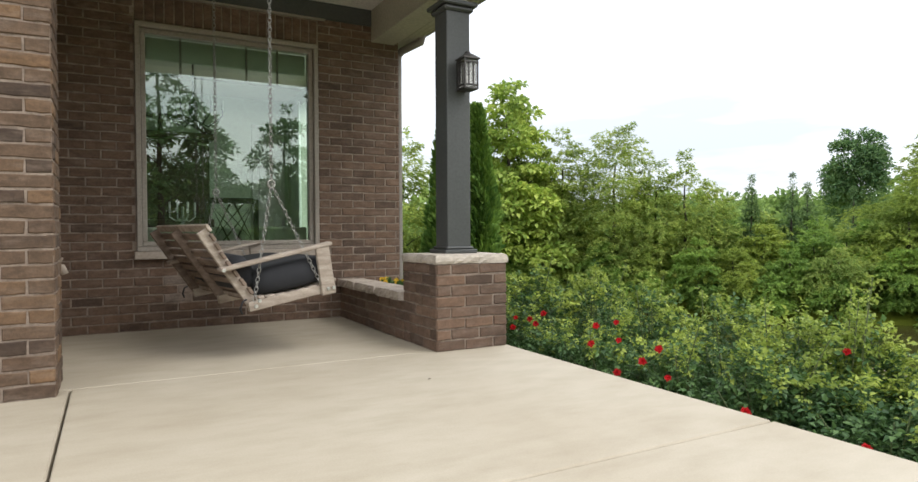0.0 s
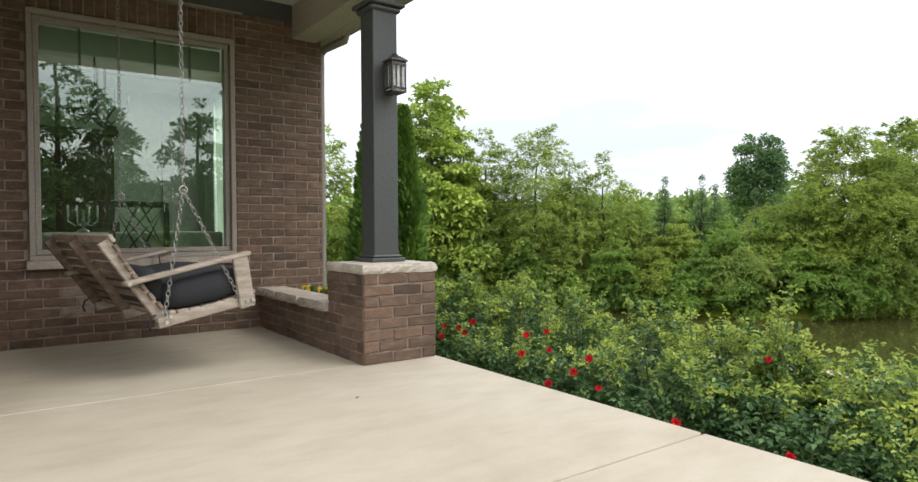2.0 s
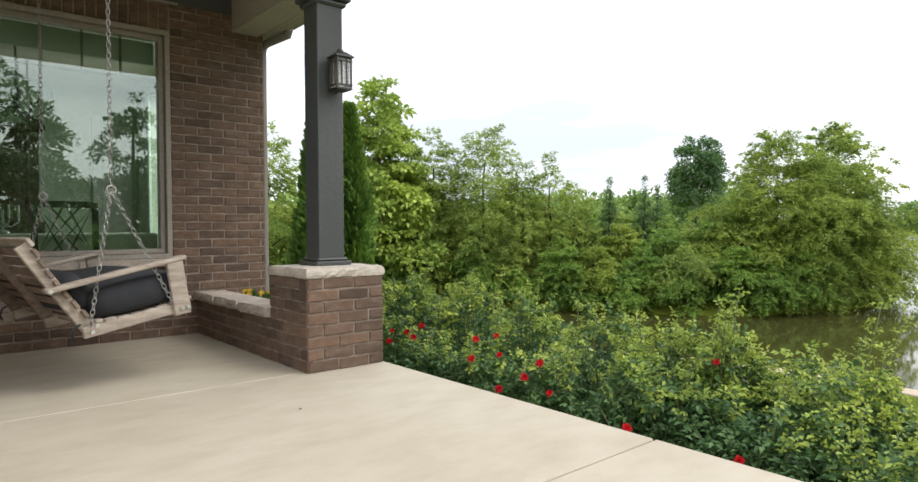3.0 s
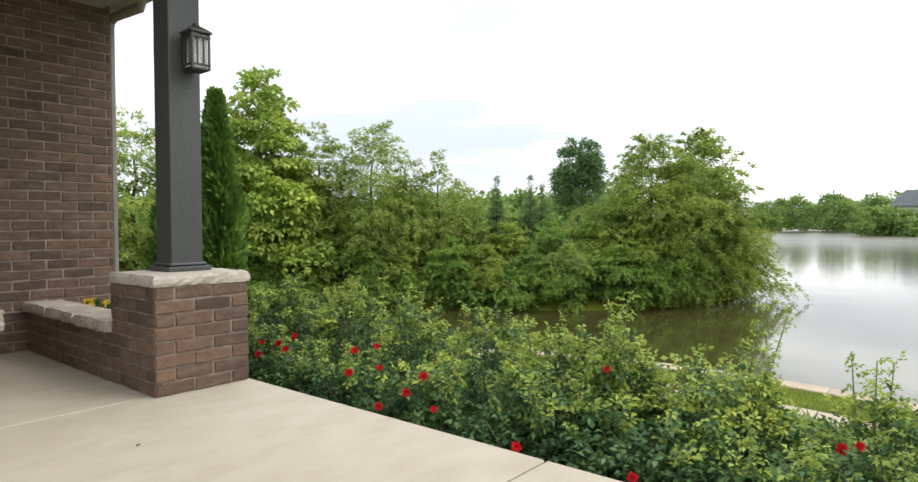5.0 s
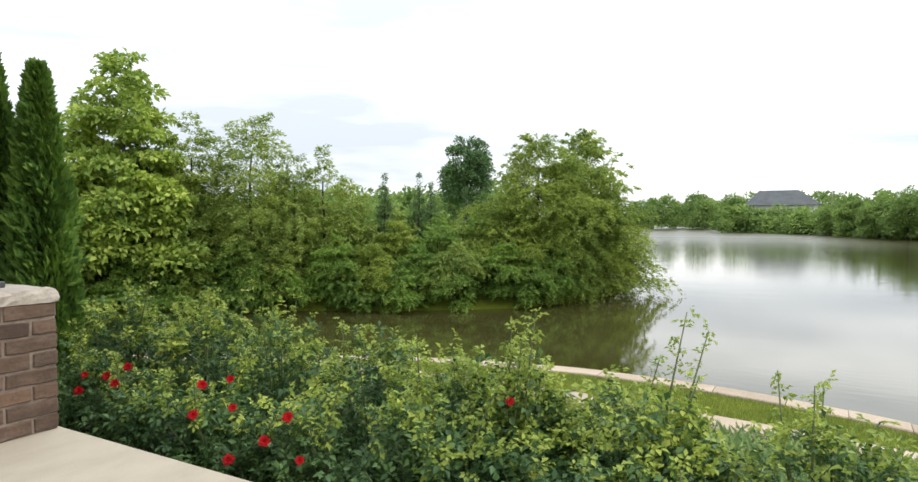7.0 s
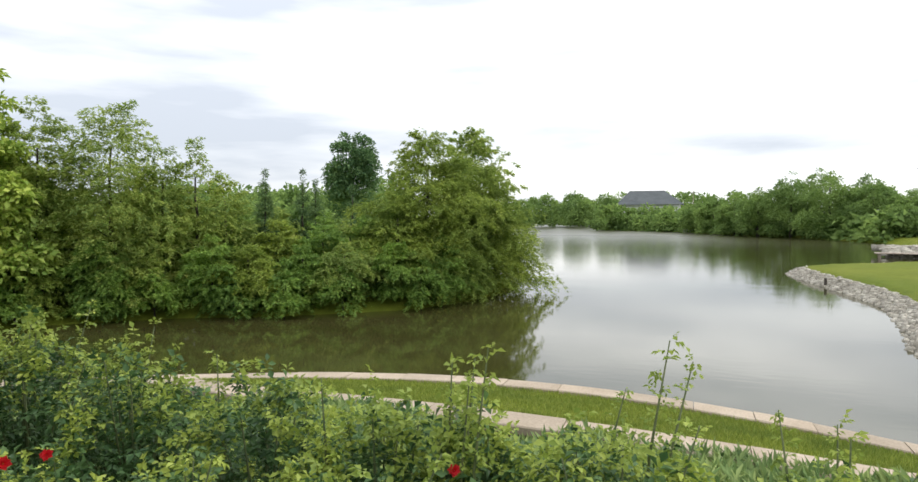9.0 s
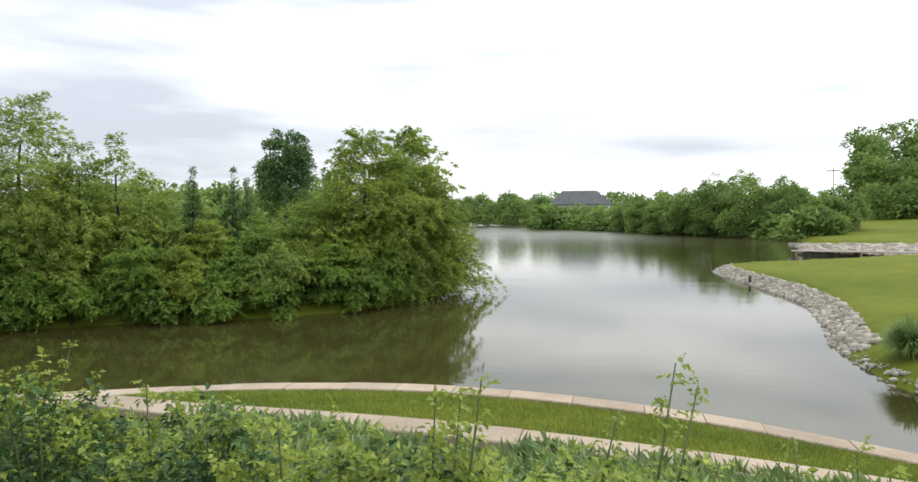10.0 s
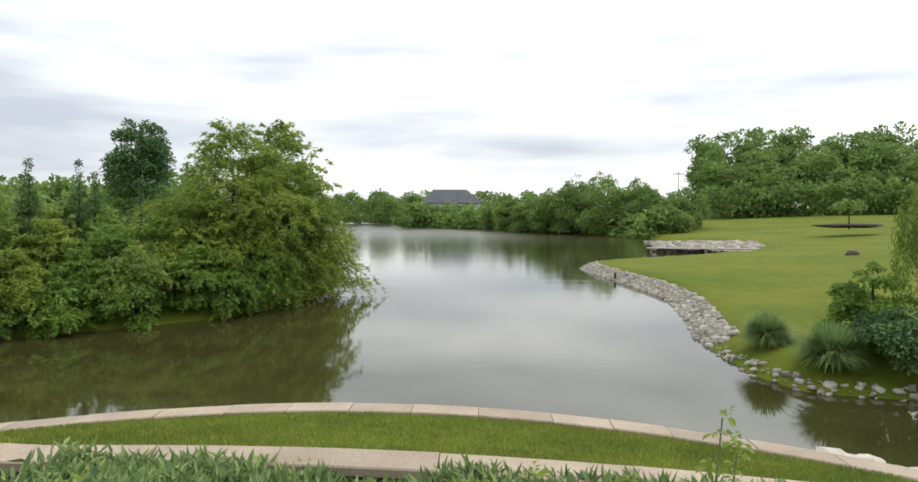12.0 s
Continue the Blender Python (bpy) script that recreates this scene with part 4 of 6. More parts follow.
rg = random.Random(77)
bank_trees = [(104, -26, -1, 8.0, 3.6), (100, -20.5, -1.8, 8.8, 3.8), (106, -16.5, -1.8, 9.3, 3.8), (97, -25, -1.6, 7.4, 3.6), (93, -28, -1.6, 5.8, 3.6), (111, -12.5, -1.8, 7.2, 3.2), (118, -9.5, -1.8, 6.2, 3.0),
              (88, -26.5, -1.8, 4.2, 2.6), (110, -21, -1.2, 9.6, 3.8), (96, -31, -1.0, 6.2, 3.4), (128, -6.5, -1.9, 6.6, 3.2), (137, -3.6, -1.9, 6.0, 3.4)]
for k, (x, y, z, h, w) in enumerate(bank_trees):
    tree("bank_tree", (x, y, z), h, w, M_HAZED_LEAF, 400 + k, "rounded green tree on the far bank of the pond", leaves=8000, clumps=100, base=0.0, leaf=(0.33, 0.2), shape=lambda t: 0.95 * bushy_shape(t), trunk=0.2, limbs=4, group="far bank trees")
rows = []
for k in range(64):                         # waterside growth below the bank trees
    t = k / 63
    u = t * 5.999
    a, b = far_bank[8 - int(u)], far_bank[7 - int(u)]
    u -= int(u)
    rows.append((a[0] + (b[0] - a[0]) * u + 1.0, a[1] + (b[1] - a[1]) * u - 1.2, -1.9, rg.uniform(2.6, 4.4), 2.6))
for k in range(46):                         # low belt behind the far water
    t = k / 45
    x, y = 150 + 190 * t, -2 + 66 * t
    rows.append((x + rg.uniform(-4, 4), y + rg.uniform(-3, 3), -1.5, (rg.uniform(3.0, 4.2) if k < 12 else rg.uniform(5.5, 8.5)) + 3 * t, 5.5))
for k in range(14):                         # before the house
    rows.append((160 + rg.uniform(-3, 5), -3 + 1.7 * k, -1.6, rg.uniform(5.4, 6.8), 2.8))
for k in range(30):                         # behind the house
    rows.append((215 + rg.uniform(-12, 25), -34 + 3.2 * k, -1, rg.uniform(8.5, 12), 6))
woods("far_woods", rows, 30, 0.85, 501, "low green tree belt along the far end of the pond")
rows = []
for k in range(150):                        # wooded rise beyond the lawn
    t = rg.random()
    back = rg.random() ** 1.3
    x = 128 - 24 * t + back * 26
    y = -46 - 70 * t - back * 4
    rows.append((x, y, 0.3 + back * 8.5, rg.uniform(8.5, 12.5) + 3.0 * back, 4.2))
for k in range(26):                         # front row
    rows.append((121 - 0.9 * k, -45 - 2.6 * k, 0.3, rg.uniform(6, 8), 3.8))
woods("hillside_woods", rows, 36, 0.74, 502, "leafy green woods on the rise beyond the lawn")
rows = []
for k in range(80):                         # land behind the wooded point
    t = rg.random()
    rows.append((60 + 130 * t + rg.uniform(-10, 10), 34 + 60 * t + rg.uniform(-6, 30), 0.5, rg.uniform(4, 6) + 3 * t, 5))
for k in range(46):
    t = k / 45
    rows.append((14 + 60 * t + rg.uniform(-2, 2), 30 + 16 * t + rg.uniform(-2, 6), 0.0, rg.uniform(2.6, 4.2), 3.4))
woods("point_woods", rows, 14, 0.8, 503, "green woods behind the point")
rows = []
for k in range(31):                         # woods behind the garden, mirrored in the window
    rows.append((-70 + 3.3 * k, -40 + rg.uniform(-4, 4), -0.5, rg.uniform(4.5, 7.0), 3.6))
woods("garden_woods", rows, 16, 0.9, 504, "dark green woods across the garden mirrored in the window")
# trees across the drive, mirrored in the window glass
for k, (x, y, h, w) in enumerate(((-0.4, -14.5, 7.6, 1.9), (-3.2, -15.5, 7.0, 2.0), (4.4, -18.6, 6.3, 1.7), (1.2, -19.5, 4.6, 1.8), (7.2, -17.5, 6.9, 2.2), (-7.5, -18, 7.5, 2.4), (9.8, -20, 6.0, 2.4), (-11.5, -18, 8, 3), (13, -16, 6, 2.6))):
    tree("garden_tree", (x, y, -0.6), h, w, M_DARKLEAF, 520 + k, "leafy tree standing in the garden and mirrored in the window", leaves=8000, clumps=60, base=0.08, leaf=(0.19, 0.085), shape=bushy_shape, trunk=0.1, group="garden trees")


def far_house():
    ob = empty("lake_house", (178, 8.6, -0.6), label="distant white house with a grey hipped roof above the trees", category="house")
    part("wall", box((-4, -8.5, 0), (6, 6, 5.2)), M_WHITE, ob)
    bm = bmesh.new()
    v = [bm.verts.new(p) for p in ((-5, -9.5, 5.0), (7, -9.5, 5.0), (7, 7.5, 5.0), (-5, 7.5, 5.0), (1, -4.5, 8.8), (1, 4.5, 8.8))]
    for f in ((0, 1, 4), (1, 2, 5, 4), (2, 3, 5), (3, 0, 4, 5), (3, 2, 1, 0)):
        bm.faces.new([v[k] for k in f])
    part("roof", bm, M_ROOF_FAR, ob)
    for y in (-6.5, -3.5, -0.5, 2.5):
        part("window", box((-4.06, y, 2.6), (-3.95, y + 1.3, 4.2)), M_ROOF_FAR, ob)
    part("porch_wall", box((-6, -12, 0), (3, -8.6, 3.0)), M_WHITE, ob)


far_house()


def utility_pole(at, h):
    ob = empty("utility_pole", at, label="thin wooden utility pole with a crossarm", category="pole", group="utility poles")
    part("pole", tube([(0, 0, 0), (0, 0, h)], [0.1, 0.07], 6), M_DOCK, ob)
    part("crossarm", box((-0.06, -1.2, h - 0.7), (0.06, 1.2, h - 0.55)), M_BARK, ob)


utility_pole((152, -3.0, -1.5), 8.6)
utility_pole((140, -43, 1), 9.5)

stake = empty("mooring_stake", (31.3, -8.0, WATER_Z), label="short dark wooden stake at the stony bank", category="stake")
part("post", tube([(0, 0, -0.6), (0, 0, 0.38)], [0.07, 0.06], 8), M_BARK, stake)
# small dock, ramp and boat
dock = empty("fishing_dock", (54.2, -19.9, WATER_Z), label="low wooden dock beside a stone landing", category="dock")
dm = pose(0, 0, 0, 0, 0, -101)
for k in range(16):
    part("board", box((-4.6 + k * 0.575, -0.9, 0.34), (-4.05 + k * 0.575, 0.9, 0.4), dm, 0.01), M_DOCK, dock)
for sx in (-4.3, 0, 4.3):
    part("post", box((sx - 0.08, -0.85, -0.8), (sx + 0.08, -0.69, 0.339), dm), M_DOCK, dock)
    part("post", box((sx - 0.08, 0.69, -0.8), (sx + 0.08, 0.85, 0.339), dm), M_DOCK, dock)
boat = empty("moored_boat", (139, -3.4, WATER_Z), label="small pale boat moored at the far bank", category="boat")
part("hull", prism([(-0.7, 0, 0.0), (0.7, 0, 0.0), (1.0, 0, 0.7), (-1.0, 0, 0.7)], (0, -2.4, 0), (0, 2.4, 0)), M_WHITE, boat)
part("canopy", box((-0.9, -1.6, 1.5), (0.9, 1.4, 1.6), bevel=0.03), M_DOCK, boat)
for sx in (-0.8, 0.8):
    for sy in (-1.5, 1.3):
        part("canopy_post", box((sx - 0.03, sy - 0.03, 0.69), (sx + 0.03, sy + 0.03, 1.5)), M_LAMP, boat)

# ---- rocks along the lawn ----


def rock_arrays(rng, at, size):
    """Rough stones from a jittered eight-sided block."""
    n = len(at)
    base = np.array([(-1, -1, -1), (1, -1, -1), (1, 1, -1), (-1, 1, -1), (-0.7, -0.75, 0.8), (0.75, -0.7, 1), (0.7, 0.75, 0.75), (-0.75, 0.7, 0.9)], dtype=float) / 2
    v = base[None] + rng.normal(size=(n, 8, 3)) * 0.1
    v = v * (size[:, None, None] * (0.6 + 0.7 * rng.random((n, 1, 3))))
    a = rng.random(n) * 6.28
    ca, sa = np.cos(a)[:, None], np.sin(a)[:, None]
    x = v[:, :, 0] * ca - v[:, :, 1] * sa
    y = v[:, :, 0] * sa + v[:, :, 1] * ca
    v = np.stack((x, y, v[:, :, 2] * 0.65), axis=2) + at[:, None, :]
    q = np.array([(0, 3, 2, 1), (4, 5, 6, 7), (0, 1, 5, 4), (1, 2, 6, 5), (2, 3, 7, 6), (3, 0, 4, 7)])
    f = (np.arange(n)[:, None, None] * 8 + q[None]).reshape(-1, 4)
    return v.reshape(-1, 3), f


rng = np.random.default_rng(600)
line = np.array([p for p in lawn_shore if p[1] > -12 or p[0] > 38][:15])
seg = np.linalg.norm(np.diff(line, axis=0), axis=1)
cum = np.concatenate(([0], np.cumsum(seg)))
n = 7500
s = rng.random(n) ** 0.75 * cum[-1]
s = cum[-1] - s
i = np.clip(np.searchsorted(cum, s) - 1, 0, len(seg) - 1)
u = (s - cum[i]) / seg[i]
p = line[i] + (line[i + 1] - line[i]) * u[:, None]
nrm = np.stack((-(line[i + 1] - line[i])[:, 1], (line[i + 1] - line[i])[:, 0]), axis=1)
nrm = nrm / np.linalg.norm(nrm, axis=1, keepdims=True)
side = -0.2 + rng.random(n) * 0.85
p2 = p + nrm * side[:, None]
d0 = shore_distance(p2[:, 0], p2[:, 1])
p2 = np.where((d0 < -0.35)[:, None], p - nrm * np.abs(side)[:, None], p2)
z = np.maximum(ground_height(p2[:, 0], p2[:, 1]), WATER_Z - 0.1)
size = (0.07 + 0.17 * rng.random(n) ** 2.5) * np.where(p2[:, 0] < 15.5, 0.6, 1.0)
d1 = shore_distance(p2[:, 0], p2[:, 1])
ok = (d1 > -0.12) & (d1 < np.where(p2[:, 0] < 15.5, 0.3, 0.75)) & ((p2[:, 0] > 15.5) | (rng.random(n) < 0.4))
p2, z, size = p2[ok], z[ok], size[ok]
v, f = rock_arrays(rng, np.concatenate((p2, z[:, None] + 0.02), axis=1), size)
tagged(raw_mesh("riprap", v, f, M_ROCK), "pale broken limestone riprap along the lawn's water edge", "riprap", kind="stuff")
n = 1500
t = rng.random(n)
px, py = 55 + 4.5 * rng.random(n), -16.5 - 9.5 * t
v, f = rock_arrays(rng, np.stack((px, py, WATER_Z + 0.05 + 0.14 * (px - 55)), axis=1), 0.3 + 0.3 * rng.random(n))
tagged(raw_mesh("stone_landing", v, f, M_ROCK), "bank of pale stones beside the dock", "riprap", kind="stuff")


def boulder(at, size, seed):
    bm = bmesh.new()
    bmesh.ops.create_icosphere(bm, subdivisions=2, radius=1)
    rg = random.Random(seed)
    o = Vector((rg.random() * 9, rg.random() * 9, rg.random() * 9))
    sc = Vector((size * rg.uniform(0.8, 1.3), size * rg.uniform(0.6, 1.0), size * rg.uniform(0.45, 0.65)))
    for v in bm.verts:
        k = 1 + 0.35 * noise.noise(v.co * 1.3 + o)
        w = Vector([round(c * 2.2) / 2.2 * 0.45 + c * 0.55 for c in v.co])
        v.co = Vector((w.x * sc.x, w.y * sc.y, w.z * sc.z)) * k
    ob = mesh_object("boulder", bm, M_ROCK)
    ob.matrix_basis = pose(*at, 0, 0, rg.uniform(0, 360))
    return tagged(ob, "pale limestone boulder at the water's edge", "boulder", group="shore boulders")


# rubble heaped against the end of the shore wall
for k in range(40):
    t, layer = (k % 10) / 9, k // 10
    boulder((6.05 - 0.75 * t + 0.11 * layer + rg.uniform(-0.05, 0.05), -4.98 - 0.75 * t - 0.05 * layer + rg.uniform(-0.05, 0.05), -1.22 - 0.25 * layer), rg.uniform(0.10, 0.16) + 0.02 * layer, 700 + k)
for k, (x, y) in enumerate(((12.9, -7.05), (12.5, -7.3), (12.0, -7.5), (11.75, -7.9), (11.6, -8.35), (11.55, -8.6), (11.4, -8.9), (11.35, -9.3), (11.3, -9.8), (13.5, -7.2), (11.7, -8.15), (11.5, -9.1))):
    boulder((x, y, WATER_Z + 0.1), rg.uniform(0.06, 0.13), 730 + k)

# ---- planting on the lawn ----


def grass_clump(at, radius, height, seed):
    rng = np.random.default_rng(seed)
    ob = empty("fountain_grass", at, label="rounded clump of arching green ornamental grass", category="ornamental grass", group="ornamental grasses")
    n = 2200
    a = rng.random(n) * 6.28
    phi = np.arcsin(rng.random(n) ** 0.8)
    ln = 0.62 + 0.48 * rng.random(n)
    out = np.stack((np.cos(a), np.sin(a), np.zeros(n)), axis=1)
    sidev = np.stack((-np.sin(a), np.cos(a), np.zeros(n)), axis=1)
    b0 = out * (rng.random(n) * radius * 0.2)[:, None]
    vs = []
    for t in (0, 0.35, 0.7, 1.0):
        reach = radius * ln * np.cos(phi) * t ** 1.25
        hz = height * ln * (np.sin(phi) * t + 0.55 * np.cos(phi) * (t - 1.15 * t ** 2.2))
        c = b0 + out * reach[:, None] + np.array([0, 0, 1.0]) * hz[:, None]
        w = 0.02 * (1.05 - t)
        vs.append(np.stack((c - sidev * w, c + sidev * w), axis=1))
    v = np.concatenate(vs, axis=1).reshape(-1, 3)
    q = np.array([(0, 1, 3, 2), (2, 3, 5, 4), (4, 5, 7, 6)])
    f = (np.arange(n)[:, None, None] * 8 + q[None]).reshape(-1, 4)
    raw_mesh("blades", v, f, M_FOUNTAIN, ob)
    return ob


grass_clump((13.95, -7.75, -1.72), 0.62, 0.72, 801)
grass_clump((12.15, -8.15, -1.72), 0.72, 0.8, 802)
tree("garden_shrub", (13.0, -9.35, -1.75), 1.75, 0.85, M_SCRUB, 803, "leafy green shrub behind the ornamental grass", "shrub", leaves=9000, clumps=36, base=0.05, leaf=(0.085, 0.045), shape=bushy_shape, trunk=0.04)
tree("garden_shrub", (11.9, -9.3, -1.75), 1.1, 0.8, M_DARKLEAF, 804, "dark leafy shrub at the water's edge", "shrub", leaves=6000, clumps=28, base=0.03, leaf=(0.08, 0.045), shape=bushy_shape, trunk=0.04)


def weeping_tree(at, height, width, seed):
    rng = np.random.default_rng(seed)
    ob = empty("weeping_willow", at, label="young weeping willow with trailing green branches", category="tree")
    bm, ends = trunk_bm(rng, height * 0.9, 0.09, limbs=9, spread=width * 0.8, start=0.5)
    part("trunk", bm, M_BARK, ob)
    P, A = [], []
    for k in range(150):
        a, r = rng.random() * 6.28, width * math.sqrt(rng.random())
        top = height * (1.0 - 0.35 * (r / width) ** 2) - rng.random() * 0.5
        ln = top * (0.35 + 0.5 * rng.random())
        m = 70
        t = rng.random(m)
        c = np.stack((math.cos(a) * (r + 0.12 * t), math.sin(a) * (r + 0.12 * t), top - ln * t), axis=1) + rng.normal(size=(m, 3)) * 0.05
        P.append(c)
        A.append(rng.normal(size=(m, 3)) * 0.45 + np.array([0, 0, -1.0]))
    P, A = np.concatenate(P), np.concatenate(A)
    ln = 0.13 * (0.6 + 0.8 * rng.random(len(P)))
    foliage("crown", P, A, rng.normal(size=P.shape), ln, ln * 0.22, M_WILLOW, ob)
    return ob


weeping_tree((13.2, -11.35, -1.7), 4.3, 1.3, 805)
tree("lawn_tree", (65.8, -38.0, -0.1), 2.6, 1.35, M_HAZED_LEAF, 806, "small open tree standing on the lawn", leaves=500, clumps=14, base=0.45, leaf=(0.3, 0.12), trunk=0.06)



def mound(name, at, rx, ry, h, mat, seed, label, category):
    """A low uneven heap."""
    rg = random.Random(seed)
    o = Vector((rg.random() * 9, rg.random() * 9, 0))
    bm = bmesh.new()
    bmesh.ops.create_icosphere(bm, subdivisions=3, radius=1)
    for v in bm.verts:
        f = 1 + 0.35 * noise.noise(v.co * 2.1 + o)
        v.co = Vector((v.co.x * rx * f, v.co.y * ry * f, v.co.z * h * f))
    ob = mesh_object(name, bm, mat)
    ob.location = at
    return tagged(ob, label, category)


mound("mulch_bed", (65.8, -38.0, -0.05), 1.5, 3.2, 0.22, M_MULCH, 21, "brown mulch bed round the young tree on the lawn", "planting bed")
mound("earth_mound", (36.2, -21.9, float(ground_height(np.array([36.2]), np.array([-21.9]))[0])), 0.32, 0.36, 0.24, M_SOIL, 22, "small heap of brown earth on the lawn", "mound")

# ---- window ----
window = empty("window_1", (0, WALL_Y, 0), label="large fixed window in a taupe frame mirroring trees and sky", category="window", kind="structure")


def frame_bars(name, x0, x1, z0, z1, t, y0, y1, mat, parent, bevel=0.004):
    for lo, hi in (((x0, y0, z1 - t), (x1, y1, z1)), ((x0, y0, z0), (x1, y1, z0 + t)), ((x0, y0, z0 + t), (x0 + t, y1, z1 - t)), ((x1 - t, y0, z0 + t), (x1, y1, z1 - t))):
        part(name, box(lo, hi, bevel=bevel), mat, parent)


frame_bars("window_frame", WX0 + 0.002, WX1 - 0.002, WZ0 + 0.002, WZ1 - 0.002, 0.036, -0.028, 0.10, M_TRIM, window)
frame_bars("sash", WX0 + 0.04, WX1 - 0.04, WZ0 + 0.04, WZ1 - 0.04, 0.035, 0.012, 0.09, M_TRIM, window)
pane = part("pane", box((WX0 + 0.076, 0.045, WZ0 + 0.076), (WX1 - 0.076, 0.051, WZ1 - 0.076)), M_GLASS, window)
pane.visible_shadow = False
part("muntin", box((WX0 + 0.076, 0.056, 1.95), (WX1 - 0.076, 0.068, 1.967)), M_TRIM, window)
for k in range(1, 5):
    x = WX0 + 0.076 + (WX1 - WX0 - 0.152) * k / 5
    part("muntin", box((x - 0.008, 0.056, 1.968), (x + 0.008, 0.068, WZ1 - 0.077)), M_TRIM, window)
part("window_sill", box((WX0 - 0.02, -0.055, 0.542), (WX1 + 0.02, 0.02, WZ0 + 0.001), bevel=0.008, segments=2), M_SILL, window, "pale limestone sill")

# ---- dining room behind the glass ----
RY0, RY1, RX0, RX1 = WALL_Y + 0.28, 5.6, -2.3, 0.46
room = empty("dining_room_shell", (0, 0, 0), label="sage green painted dining room behind the window", category="room", kind="structure")
part("room_floor", box((RX0, RY0, 0.0), (RX1, RY1, 0.05)), M_ROOMFLOOR, room)
part("room_ceiling", box((RX0, RY0, 2.56), (RX1, RY1, 2.64)), M_CEIL, room)
part("room_back_wall", box((RX0 - 0.1, RY1, 0), (RX1 + 0.1, RY1 + 0.1, 2.64)), M_ROOMWALL, room)
part("door_panel", box((0.06, RY1 - 0.035, 0.06), (0.40, RY1 - 0.002, 2.1), bevel=0.004), M_WHITE, room)
part("door_casing", box((-0.04, RY1 - 0.05, 0.06), (0.055, RY1 - 0.002, 2.2), bevel=0.004), M_WHITE, room)
part("room_side_wall", box((RX0 - 0.1, RY0, 0), (RX0, RY1, 2.64)), M_ROOMWALL, room)
# the side wall leaves an opening, put in to light the room
for lo, hi in (((RX1, RY0, 0), (RX1 + 0.1, 2.5, 2.64)), ((RX1, 4.9, 0), (RX1 + 0.1, RY1, 2.64)), ((RX1, 2.5, 0), (RX1 + 0.1, 4.9, 0.3)), ((RX1, 2.5, 2.4), (RX1 + 0.1, 4.9, 2.64))):
    part("room_side_wall", box(lo, hi), M_ROOMWALL, room)
part("window_casing", box((RX1 - 0.03, 2.4, 0.3), (RX1 - 0.002, 2.5, 2.45)), M_WHITE, room)
part("window_casing", box((RX1 - 0.03, 4.9, 0.3), (RX1 - 0.002, 5.0, 2.45)), M_WHITE, room)


def curtain(at, width, height, turn, seed):
    rg = random.Random(seed)
    bm = bmesh.new()
    n = 36
    rows = []
    for k in range(n + 1):
        u = k / n * width
        o = 0.035 * math.sin(u * 55 + rg.random() * 0.6)
        rows.append([bm.verts.new((u, o, 0)), bm.verts.new((u, o * 0.7, height)), bm.verts.new((u, o * 0.7 + 0.006, height)), bm.verts.new((u, o + 0.006, 0))])
    for a, b in zip(rows, rows[1:]):
        for k in range(4):
            bm.faces.new((a[k], b[k], b[(k + 1) % 4], a[(k + 1) % 4]))
    for f in bm.faces:
        f.smooth = True
    ob = mesh_object("curtain", bm, M_CURTAIN)
    ob.matrix_basis = pose(*at, 0, 0, turn)
    return tagged(ob, "pale green pleated curtain beside the dining room window", "curtain", group="curtains")


curtain((0.36, 2.5, 0.06), 0.3, 2.3, 90, 1)
curtain((0.36, 4.55, 0.06), 0.36, 2.3, 90, 2)
shade = tagged(mesh_object("roller_shade", box((WX0 + 0.08, WALL_Y + 0.10, 2.08), (WX1 - 0.08, WALL_Y + 0.125, 2.25), bevel=0.01), M_CLOTH), "pale green shade rolled up at the window head", "shade")


def dining_table():
    ob = empty("dining_table", (-0.85, 3.2, 0.05), label="dining table under a pale green cloth", category="table")
    part("tabletop", box((-0.75, -0.5, 0.70), (0.75, 0.5, 0.73), bevel=0.01), M_WOODDARK, ob)
    for sx in (-0.65, 0.65):
        for sy in (-0.4, 0.4):
            part("leg", box((sx - 0.04, sy - 0.04, 0), (sx + 0.04, sy + 0.04, 0.70), bevel=0.006), M_WOODDARK, ob)
    cl = mesh_object("tablecloth", box((-1.63, 2.67, 0.56), (-0.07, 3.73, 0.788), bevel=0.02, segments=2), M_CLOTH)
    tagged(cl, "pale green cloth draped over the dining table", "tablecloth")


